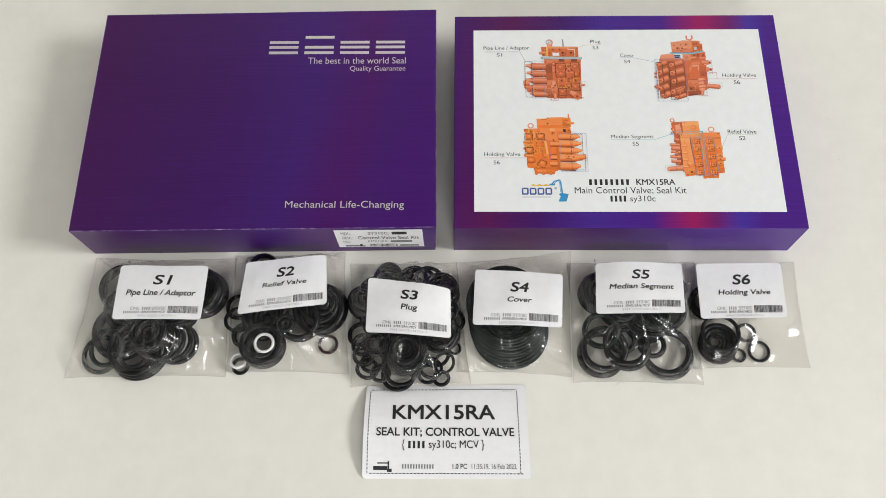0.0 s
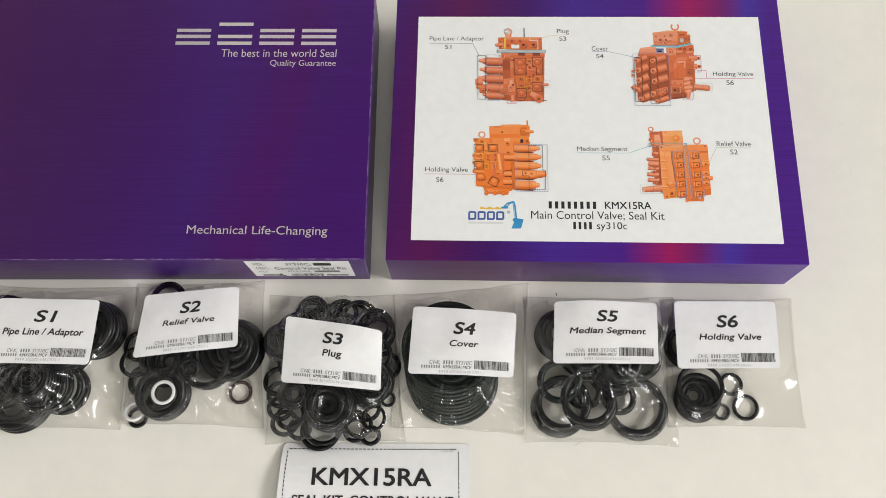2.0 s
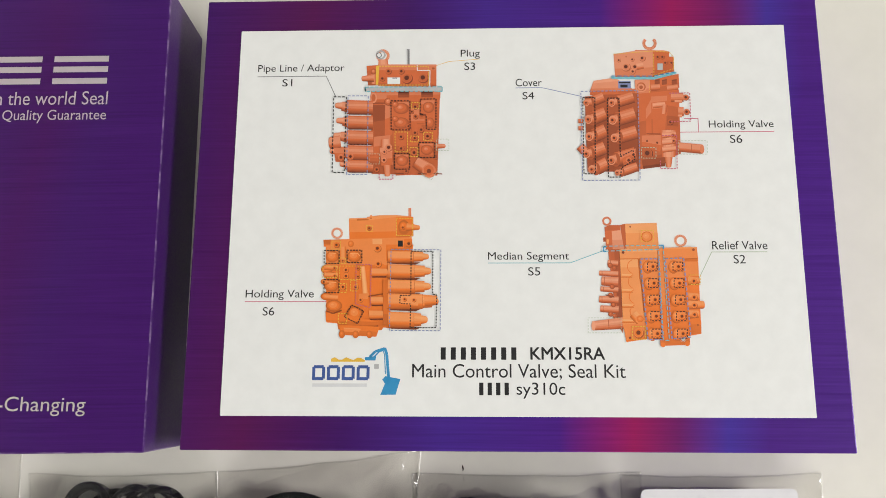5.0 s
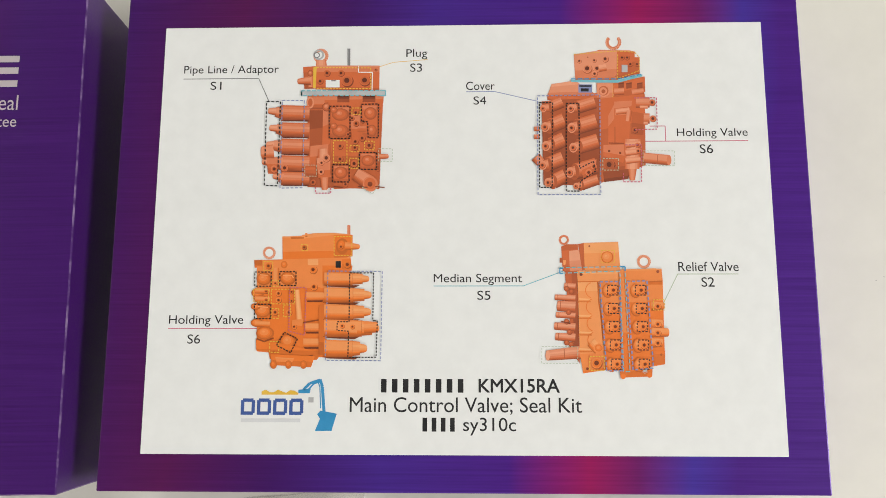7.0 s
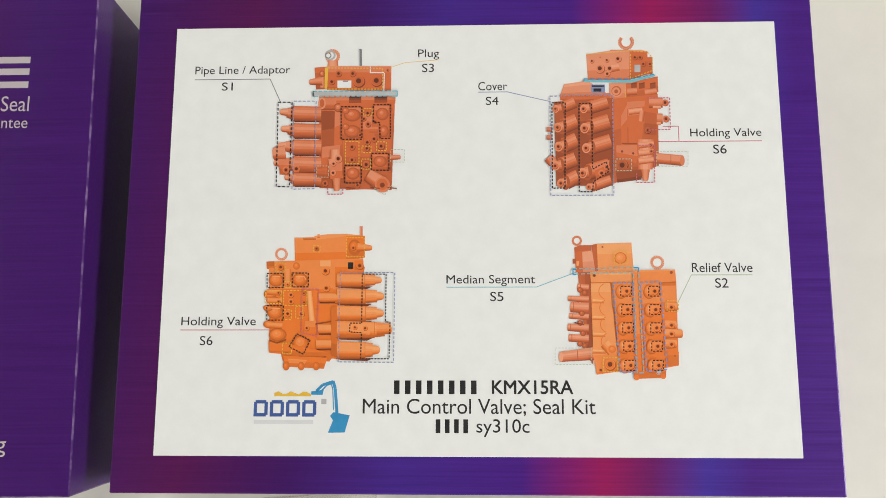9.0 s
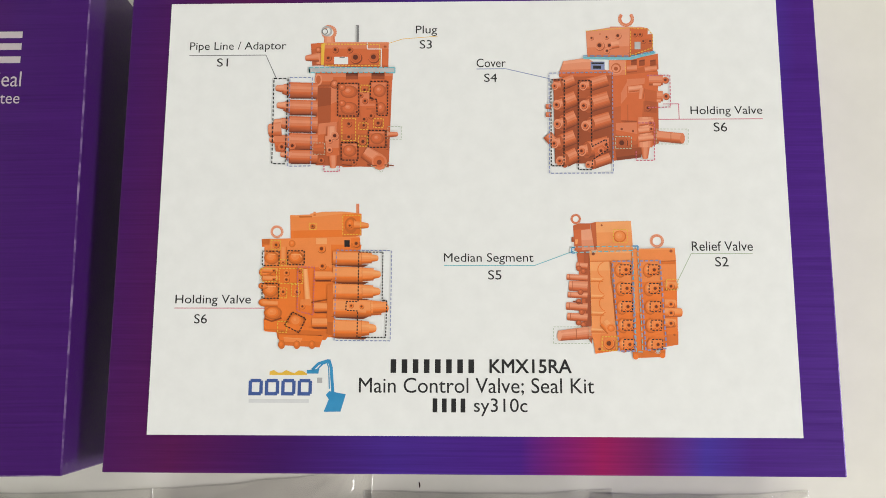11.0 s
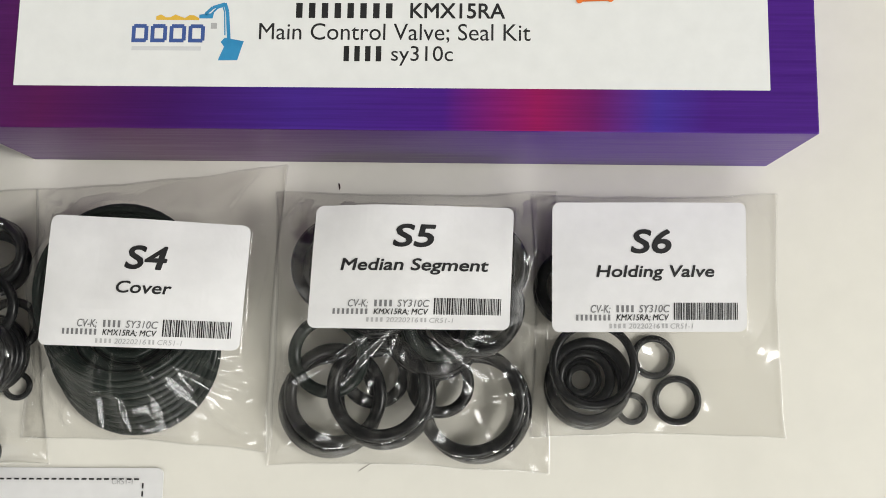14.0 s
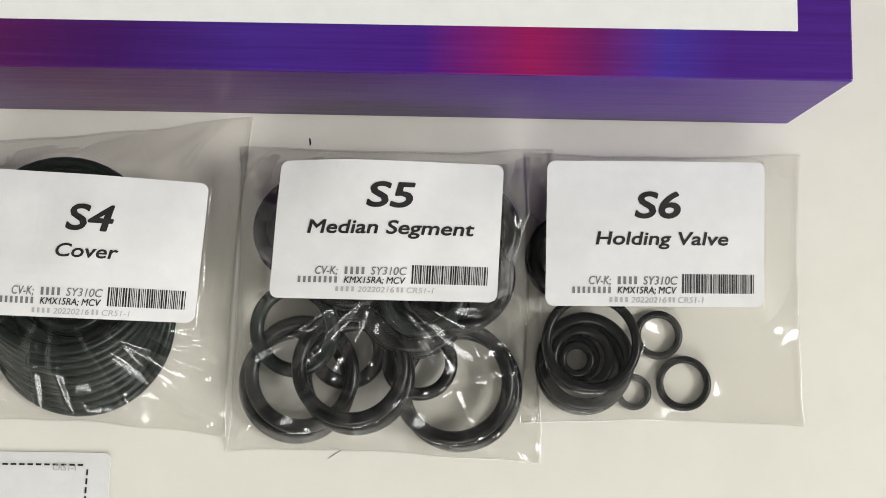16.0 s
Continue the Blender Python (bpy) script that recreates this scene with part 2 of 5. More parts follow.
def word(text, at, u0, v0, u1, v1, mat, parent, bold=0.0, slant=0.0, lift=0.00011, name="lettering", tall=0.66):
    """Printed words that fill the box u0..u1, v0..v1 of the map. bold: by how much of their height the strokes are thickened."""
    vs, fs = glyphs(text, 0.0, slant)
    shifts = [(0.0, 0.0)] if not bold else [(bold * math.cos(k * math.pi / 5), bold * math.sin(k * math.pi / 5)) for k in range(10)]
    du = bold * abs((v1 - v0) / (u1 - u0)) * tall
    out, faces = [], []
    for n, (a, b) in enumerate(shifts):
        base = len(out)
        for u, v in vs:
            su = u * (1 - 2 * du) + du + a * abs((v1 - v0) / (u1 - u0)) * tall
            x, y, z = at(u0 + su * (u1 - u0), v0 + (v * (1 - 2 * bold) + bold + b) * (v1 - v0))
            out.append((x, y, z + lift + 0.000004 * n))
        faces += [tuple(base + i for i in f) for f in fs]
    return child(name, mesh_of(name, out, faces, [mat]), parent)


def strips(name, boxes, at, mat, parent, lift=0.00011, cuts=6):
    """Printed bars, each u0, v0, u1, v1 of the map, in one mesh."""
    verts, faces = [], []
    for u0, v0, u1, v1 in boxes:
        for k in range(cuts + 1):
            for v in (v0, v1):
                x, y, z = at(u0 + (u1 - u0) * k / cuts, v)
                verts.append((x, y, z + lift))
        b = len(verts) - 2 * (cuts + 1)
        faces += [(b + 2 * k, b + 2 * k + 1, b + 2 * k + 3, b + 2 * k + 2) for k in range(cuts)]
    return child(name, mesh_of(name, verts, faces, [mat]), parent, kind="stuff" if len(boxes) > 1 else "")


def letter_bars(n, u0, v0, u1, v1, fill=0.5):
    """A withheld word of n letters: one plain bar for each."""
    w = (u1 - u0) / n
    return [(u0 + w * (k + 0.5 - fill / 2), v0, u0 + w * (k + 0.5 + fill / 2), v1) for k in range(n)]


class Picture:
    """A flat printed picture, laid down shape over shape."""

    def __init__(self, at, base):
        self.at, self.base, self.verts, self.faces, self.index, self.mats, self.layer = at, base, [], [], [], [], 0

    def poly(self, pts, mat):
        if PRINT[mat] not in self.mats:
            self.mats.append(PRINT[mat])
        self.layer += 1
        b = len(self.verts)
        for x, y in pts:
            px, py, pz = self.at(x, y)
            self.verts.append((px, py, self.base + 0.0000012 * self.layer))
        self.faces.append(tuple(range(b, b + len(pts))))
        self.index.append(self.mats.index(PRINT[mat]))

    def shade(self, a, b, c, d, hue, top, low, n=8):
        """A four-sided face (far left, far right, near right, near left) in bands of tone from its far to its near side."""
        mix = lambda p, q, f: (p[0] + (q[0] - p[0]) * f, p[1] + (q[1] - p[1]) * f)
        held = self.layer
        for k in range(n):
            f, g = k / n, (k + 1) / n
            self.layer = held
            self.poly([mix(a, d, f), mix(a, d, g), mix(b, c, g), mix(b, c, f)], f"{hue}{round(min(9, max(0, top + (low - top) * (k + 0.5) / n)))}")

    def tube(self, x0, y0, x1, y1, r0, r1, hue, low=1.5, high=7.0, light=0.35, n=12, cap=0.0):
        """A cylinder or cone from one end to the other, lit from above; cap: how round its far end looks."""
        d = math.hypot(x1 - x0, y1 - y0)
        nx, ny = (y1 - y0) / d, -(x1 - x0) / d
        if ny > 0 or (ny == 0 and nx > 0):
            nx, ny = -nx, -ny
        ax, ay = (x1 - x0) / d, (y1 - y0) / d
        held = self.layer
        for k in range(n):
            a, b = -1 + 2 * k / n, -1 + 2 * (k + 1) / n
            s = (a + b) / 2
            value = low + (high - low) * max(0.0, 1 - ((s - light) / 1.25) ** 2)
            self.layer = held
            ends = [(x0 + nx * r0 * a, y0 + ny * r0 * a), (x0 + nx * r0 * b, y0 + ny * r0 * b)]
            for t in (b, a):
                bow = cap * r1 * math.sqrt(max(0.0, 1 - t * t))
                ends.append((x1 + nx * r1 * t + ax * bow, y1 + ny * r1 * t + ay * bow))
            self.poly(ends, f"{hue}{round(min(9, max(0, value)))}")

    def dome(self, x, y, rx, ry, hue, low=2.5, high=7.5, n=6):
        for k in range(n):
            f = 1 - k / n
            self.disc(x - rx * 0.22 * (1 - f), y - ry * 0.30 * (1 - f), rx * f, f"{hue}{round(low + (high - low) * k / (n - 1))}", ry * f)

    def port(self, x, y, r, hue, level=6):
        """A round boss with its own shade and a dark bore."""
        self.disc(x + r * 0.10, y + r * 0.14, r, f"{hue}{max(0, level - 4)}")
        self.disc(x, y, r * 0.94, f"{hue}{level}")
        self.disc(x + r * 0.06, y + r * 0.08, r * 0.74, f"{hue}{max(0, level - 1)}")
        self.disc(x, y, r * 0.42, f"{hue}0")

    def rect(self, x0, y0, x1, y1, mat):
        self.poly([(x0, y0), (x0, y1), (x1, y1), (x1, y0)], mat)

    def disc(self, x, y, r, mat, ry=None, n=18):
        self.poly([(x + r * math.cos(2 * math.pi * k / n), y - (ry or r) * math.sin(2 * math.pi * k / n)) for k in range(n)], mat)

    def line(self, pts, w, mat):
        for (x0, y0), (x1, y1) in zip(pts, pts[1:]):
            d = math.hypot(x1 - x0, y1 - y0) or 1
            nx, ny = -(y1 - y0) / d * w / 2, (x1 - x0) / d * w / 2
            self.poly([(x0 + nx, y0 + ny), (x1 + nx, y1 + ny), (x1 - nx, y1 - ny), (x0 - nx, y0 - ny)], mat)

    def dashes(self, pts, mat, w=4, dash=11, gap=6):
        for (x0, y0), (x1, y1) in zip(pts, pts[1:]):
            d = math.hypot(x1 - x0, y1 - y0)
            n = max(1, round(d / (dash + gap)))
            for k in range(n):
                a, b = k / n, min(1, (k + dash / (dash + gap)) / n)
                self.line([(x0 + (x1 - x0) * a, y0 + (y1 - y0) * a), (x0 + (x1 - x0) * b, y0 + (y1 - y0) * b)], w, mat)
                self.layer -= 1

    def frame_of(self, x0, y0, x1, y1, mat, w=4):
        self.dashes([(x0, y0), (x1, y0), (x1, y1), (x0, y1), (x0, y0)], mat, w)

    def hoop(self, x, y, r, w, mat, n=20, a0=0.0, a1=2 * math.pi):
        self.line([(x + r * math.cos(a0 + (a1 - a0) * k / n), y - r * math.sin(a0 + (a1 - a0) * k / n)) for k in range(n + 1)], w, mat)

    def place(self, name, parent, label=""):
        return child(name, mesh_of(name, self.verts, self.faces, self.mats, self.index), parent, label)


# ---- unseen room, added around the table ----
def structure(name, pieces, mat, label, category):
    """Blocks (x0, x1, y0, y1, z0, z1) joined into one piece of the setting."""
    bm = bmesh.new()
    for x0, x1, y0, y1, z0, z1 in pieces:
        made = bmesh.ops.create_cube(bm, size=1.0)["verts"]
        bmesh.ops.scale(bm, vec=(x1 - x0, y1 - y0, z1 - z0), verts=made)
        bmesh.ops.translate(bm, vec=((x0 + x1) / 2, (y0 + y1) / 2, (z0 + z1) / 2), verts=made)
    me = bpy.data.meshes.new(name)
    bm.to_mesh(me)
    bm.free()
    me.materials.append(mat)
    return tagged(new(name, me), label, category, kind="structure")


structure("floor", [(-2.6, 3.6, -3.0, 2.6, -0.85, -0.75)], floor_tile, "pale stone floor under the table", "floor")
# Added out of view; its dark tone limits overhead bounce and reflections.
structure("ceiling", [(-2.6, 3.6, -3.0, 2.6, 3.3, 3.4)], dark_ceiling, "unseen dark ceiling, added to dim reflections in the film", "ceiling")
# The walls stay out of view and are added to bounce soft light.
structure("wall_west", [(-2.6, -2.4, -3.0, 2.6, -0.75, 3.3)], wall_paint, "unseen white wall, added to bounce light", "wall")
structure("wall_north", [(-2.4, 3.4, 2.4, 2.6, -0.75, 3.3)], wall_paint, "unseen white wall, added to bounce light", "wall")
structure("wall_east", [(3.4, 3.6, -3.0, -1.2, -0.75, 3.3), (3.4, 3.6, 0.1, 2.6, -0.75, 3.3), (3.4, 3.6, -1.2, 0.1, -0.75, 1.8), (3.4, 3.6, -1.2, 0.1, 2.9, 3.3)],
          wall_paint, "unseen white wall, added with an opening for an area lamp", "wall")
# Unseen wall; its opening is only there for the added fill lamp.
structure("wall_south", [(-2.4, -0.15, -3.0, -2.8, -0.75, 3.3), (0.95, 3.4, -3.0, -2.8, -0.75, 3.3), (-0.15, 0.95, -3.0, -2.8, -0.75, 1.0), (-0.15, 0.95, -3.0, -2.8, 2.0, 3.3)],
          wall_paint, "unseen white wall, added with an opening for an area lamp", "wall")

# ---- table ----
table = tagged(new("table"), "white lacquered table with small scratches and specks", "table")
table.location = (0, 0.05, -0.75)
child("tabletop", block("tabletop", (1.7, 1.1, 0.03), (0, 0, 0.735), lacquer, 0.003), table)
for sx in (-0.78, 0.78):
    for sy in (-0.48, 0.48):
        child("leg", block("leg", (0.05, 0.05, 0.72), (sx, sy, 0.36), lacquer, 0.003), table)


def mark(x, y, pts, width):
    """A dark nick in the lacquer, as a thin sliver along a short line, in millimetres."""
    vs, fs = [], []
    for k, (a, b) in enumerate(pts):
        w = width * (0.3 + 0.7 * math.sin(math.pi * (k + 0.5) / len(pts)))
        vs += [((x + a - w) / 1000, (y + b) / 1000 - 0.05, 0.75008), ((x + a + w) / 1000, (y + b) / 1000 - 0.05, 0.75008)]
    fs = [(2 * k, 2 * k + 1, 2 * k + 3, 2 * k + 2) for k in range(len(pts) - 1)]
    child("scratch", mesh_of("scratch", vs, fs, [rubber_brown]), table, "small dark scratch")


mark(86.2, -20, [(-0.1, 1.1), (0.05, 0.4), (0.2, -0.3), (0.1, -1.0)], 0.28)
mark(97, -108, [(-2.0, -1.4), (-0.8, -0.5), (0.6, 0.4), (1.8, 1.2)], 0.18)
for sx, sy in ((262, 62), (265, 63.5), (272, 61), (268, 96), (270, 95.2)):
    mark(sx, sy, [(-0.3, -0.1), (0, 0.05), (0.35, 0.1)], 0.16)


# ---- boxes ----
LEFT = Matrix.Translation((-0.1508, 0.0742, 0)) @ Matrix.Rotation(radians(0.8), 4, "Z")
left_box = tagged(new("gift_box"), "closed violet gift box with pale foil lettering, lying flat", "box", "seal kit boxes")
left_box.matrix_world = LEFT
left_carton = block("carton", (0.2485, 0.1777, 0.0436), (0, 0, 0.0218), box_left_print, 0.0005, box_left_edge, taper=0.0010)
for vert in left_carton.vertices:
    if vert.co.z < 0.02 and vert.co.x > 0:
        vert.co.x -= 0.0018
child("carton", left_carton, left_box)


def on_left(x, y):
    """Table millimetres to the lid of the left box."""
    p = LEFT.inverted() @ Vector((x / 1000, (y + 0.8) / 1000, 0))
    return p.x, p.y, 0.0436


PRINT["foil"], PRINT["foil_green"] = foil, foil_green
# four plain blocks stand for the maker's mark
for k, tone in enumerate(("foil_green", "foil", "foil", "foil")):
    x0 = -150.5 + k * 26.2
    top, low = (140.5 if k == 1 else 136.0), 124.5
    for a, b, c, d in ((x0, low, x0 + 21.5, low + 2.4), (x0, top - 2.4, x0 + 21.5, top), (x0, low + 4.8, x0 + 21.5, low + 7.2)):
        foil_logo = Picture(on_left, 0.04368)
        foil_logo.poly([(a, b), (c, b), (c, d), (a, d)], tone)
        foil_logo.place("maker_mark", left_box, "pale foil bar")


def lid(x0, y0, x1, y1):
    return lambda u, v: on_left(x0 + u * (x1 - x0), y0 + v * (y1 - y0))


word("The best in the world Seal", lid(-121, 121.5, -49.5, 116), 0, 0, 1, 1, foil, left_box)
word("Quality Guarantee", lid(-90, 114, -49.5, 108.6), 0, 0, 1, 1, foil, left_box)
word("Mechanical Life-Changing", lid(-128.5, 5.6, -47.5, -1.2), 0, 0, 1, 1, foil, left_box)


def front_of_left(u, v):
    """The near side of the left box, which leans inwards towards its foot."""
    z = 0.0400 - v * 0.0315
    return 0.0545 + u * 0.0600, -0.08905 + 0.0010 * (1 - z / 0.0436), z


plate = [front_of_left(u, v) for u, v in ((0, 0), (0, 1), (1, 1), (1, 0))]
side = child("side_label", mesh_of("side_label", plate + [(x, y + 0.0003, z) for x, y, z in plate],
             [(0, 1, 2, 3), (7, 6, 5, 4), (0, 4, 5, 1), (1, 5, 6, 2), (2, 6, 7, 3), (3, 7, 4, 0)], [label_paper]), left_box, "small white paper label")


def side_word(text, u0, v0, u1, v1, mat, bold=0.0):
    vs, fs = glyphs(text, 0.0, 0.0)
    pts = [front_of_left(u0 + u * (u1 - u0), v0 + v * (v1 - v0)) for u, v in vs]
    child("lettering", mesh_of("lettering", [(x, y - 0.0002, z) for x, y, z in pts], fs, [mat]), side)


def side_bars(boxes, mat, name="text_bar"):
    vs, fs = [], []
    for u0, v0, u1, v1 in boxes:
        vs += [(x, y - 0.0002, z) for x, y, z in (front_of_left(u0, v0), front_of_left(u0, v1), front_of_left(u1, v1), front_of_left(u1, v0))]
        fs.append(tuple(range(len(vs) - 4, len(vs))))
    child(name, mesh_of(name, vs, fs, [mat]), side)


side_word("MDL:", 0.07, 0.10, 0.18, 0.24, grey_ink)
side_word("SY310C;", 0.38, 0.10, 0.62, 0.26, ink, 0.01)
side_bars([(0.65, 0.10, 0.82, 0.25)], ink)
side_word("DESC:", 0.07, 0.36, 0.19, 0.50, grey_ink)
side_word("Control Valve Seal Kit", 0.25, 0.34, 0.95, 0.52, ink, 0.02)
side_word("NO:", 0.07, 0.60, 0.15, 0.72, grey_ink)
side_word("KMX15RA;", 0.36, 0.58, 0.59, 0.72, grey_ink)
for bar in ((0.62, 0.60, 0.87, 0.71), (0.08, 0.86, 0.24, 0.95), (0.72, 0.86, 0.94, 0.94)):
    side_bars([bar], grey_ink)
side_bars([(0.25, 0.80, 0.28, 0.92), (0.24, 0.90, 0.31, 0.95)], ink, "maker_mark")
gap = random.Random(4)
side_bars([(0.37 + k * 0.0125, 0.80, 0.37 + k * 0.0125 + gap.choice((0.004, 0.006, 0.009)), 0.96) for k in range(26)], ink, "barcode")

right_box = tagged(new("gift_box"), "closed violet gift box, crimson sheen set in its colour, with a white printed lid sheet", "box", "seal kit boxes")
right_box.location = (0.105, 0.0745, 0)
child("carton", block("carton", (0.237, 0.173, 0.040), (-0.0005, 0, 0.020), box_right_print_sheen, 0.0005, box_right_print_sheen, 2, box_right_side), right_box)


def on_sheet(x, y):
    """Millimetres from the sheet's near left corner to the right box's lid."""
    return x / 1000 - 0.105, y / 1000 - 0.0745, 0.0402


leaf = child("label_sheet", sheet("label_sheet", lambda u, v: (*on_sheet(210 * u, 148 - 148 * v)[:2], 0.04028), paper, (0.001, 0.001), 0.0002),
             right_box, "white printed paper sheet with orange valve pictures")
LIFT = 0.04031


def printed(text, x0, y0, x1, y1, mat=None, bold=0.0):
    """Words on the sheet in the box x0, y0 (top left) to x1, y1, in millimetres."""
    word(text, lambda u, v: (*on_sheet(x0 + u * (x1 - x0), y0 + v * (y1 - y0))[:2], LIFT), 0, 0, 1, 1, mat or ink, leaf, bold, lift=0, tall=abs((y1 - y0) / (x1 - x0)))


def sheet_bars(name, boxes, mat):
    pic = Picture(on_sheet, LIFT)
    for x0, y0, x1, y1 in boxes:
        pic.poly([(x0, y1), (x1, y1), (x1, y0), (x0, y0)], mat)
    if len(boxes) > 1:
        pic.place(name, leaf)["kind"] = "stuff"
    else:
        pic.place(name, leaf)


def leader(pts, mat, w=0.28):
    pic = Picture(on_sheet, LIFT - 0.00002)
    pic.line(pts, w, mat)
    pic.place("leader_line", leaf)


printed("Pipe Line / Adaptor", 7.3, 133.8, 41.0, 130.0)
printed("S1", 17.0, 127.8, 20.9, 124.8)
leader([(7.2, 128.9), (34, 128.9), (38, 120.3)], "grey")
printed("Plug", 86.0, 139.2, 93.4, 135.4)
printed("S3", 87.4, 133.9, 91.6, 130.8)
leader([(93.5, 135.3), (81.5, 134.4), (73.5, 131.8)], "yellow", 0.2)
printed("Cover", 107.0, 127.0, 117.0, 123.9)
printed("S4", 109.6, 121.6, 114.0, 118.6)
leader([(107, 123.3), (117, 123.3), (132, 119.6)], "slate")
printed("Holding Valve", 179.2, 109.5, 203.2, 105.8)
printed("S6", 186.7, 103.8, 191.2, 100.6)
leader([(166.5, 105.0), (203.2, 105.0)], "pink")
leader([(170, 110.4), (175.3, 110.4), (175.3, 105)], "pink")
printed("Holding Valve", 7.0, 45.4, 32.2, 41.6)
printed("S6", 13.6, 39.0, 17.9, 35.9)
leader([(6.8, 41.0), (48, 41.0)], "pink")
printed("Median Segment", 96.0, 59.3, 125.6, 55.5)
printed("S5", 110.6, 53.6, 115.0, 50.5)
leader([(96, 55.2), (126, 55.2), (139.5, 60.2)], "teal")
printed("Relief Valve", 177.6, 63.2, 197.5, 60.0)
printed("S2", 185.0, 58.0, 189.3, 54.8)
leader([(197.3, 59.1), (177.3, 59.1), (172.0, 49.0)], "green")
sheet_bars("withheld_word", letter_bars(8, 77.9, 24.4, 106.8, 20.0), "ink")
printed("KMX15RA", 110.9, 24.5, 137.4, 20.0, bold=0.02)
printed("Main Control Valve; Seal Kit", 68.6, 18.5, 144.5, 12.9)
sheet_bars("withheld_word", letter_bars(4, 91.8, 11.9, 103.8, 7.5), "ink")
printed("sy310c", 105.8, 12.0, 123.0, 6.3)

# maker's mark: blue blocks, a yellow ridge, a blue arm with a bucket

def mark_piece(name, shapes, mat):
    pic = Picture(on_sheet, LIFT)
    for width, pts in shapes:
        pts = [(x, y - 0.7) for x, y in pts]
        if width:
            pic.line(pts, width, mat)
        else:
            pic.poly(pts, mat)
    pic.place(name, leaf)


for k in range(4):
    x0 = 32.6 + k * 5.35
    mark_piece("mark_block", [(1.1, [(x0 + 0.55, 13.9), (x0 + 0.55, 18.1), (x0 + 4.1, 18.1), (x0 + 4.1, 13.9), (x0, 13.9)])], "navy")
mark_piece("mark_ridge", [(0, [(39.3 + k * 1.35, 19.9), (40.7 + k * 1.35, 19.9), (40.7 + k * 1.35, 21.0 + 0.55 * math.sin((k + 1) * 1.9)), (39.3 + k * 1.35, 21.0 + 0.55 * math.sin(k * 1.9))])
                          for k in range(9)], "yellow")
mark_piece("mark_cab", [(0, [(51.5, 20.4), (55.3, 20.4), (55.6, 22.0), (51.5, 21.5)])], "sky")
mark_piece("mark_arm", [(0.9, [(53.2, 21.6), (55.2, 23.6), (58.6, 24.7)]), (0.5, [(54.6, 21.4), (56.6, 23.5), (58.8, 24.3)]),
                        (1.0, [(58.6, 24.9), (59.4, 22.5), (60.2, 14.0)]), (0.35, [(57.9, 24.4), (58.6, 22.3), (59.0, 15.5)])], "sky")
mark_piece("mark_bucket", [(0, [(57.9, 13.6), (59.0, 14.8), (64.4, 13.8), (63.9, 12.2), (62.8, 8.3), (57.3, 8.2), (58.9, 12.2)])], "sky")
PRINT["faint"] = speckled("faint_ink", (0.64, 0.65, 0.66), (0.68, 0.69, 0.70), 200, 0.5)
sheet_bars("text_bar", [(32.8, 11.5, 52.4, 10.3)], "faint")
sheet_bars("text_bar", [(54.9, 18.4, 56.6, 16.7)], "pale")


def crop(c00, c10, c01, c11, width, height):
    """Picture units, width by height with y downwards, to the sheet."""
    q = quad(c00, c10, c01, c11)
    return lambda x, y: on_sheet(*q(x / width, y / height))


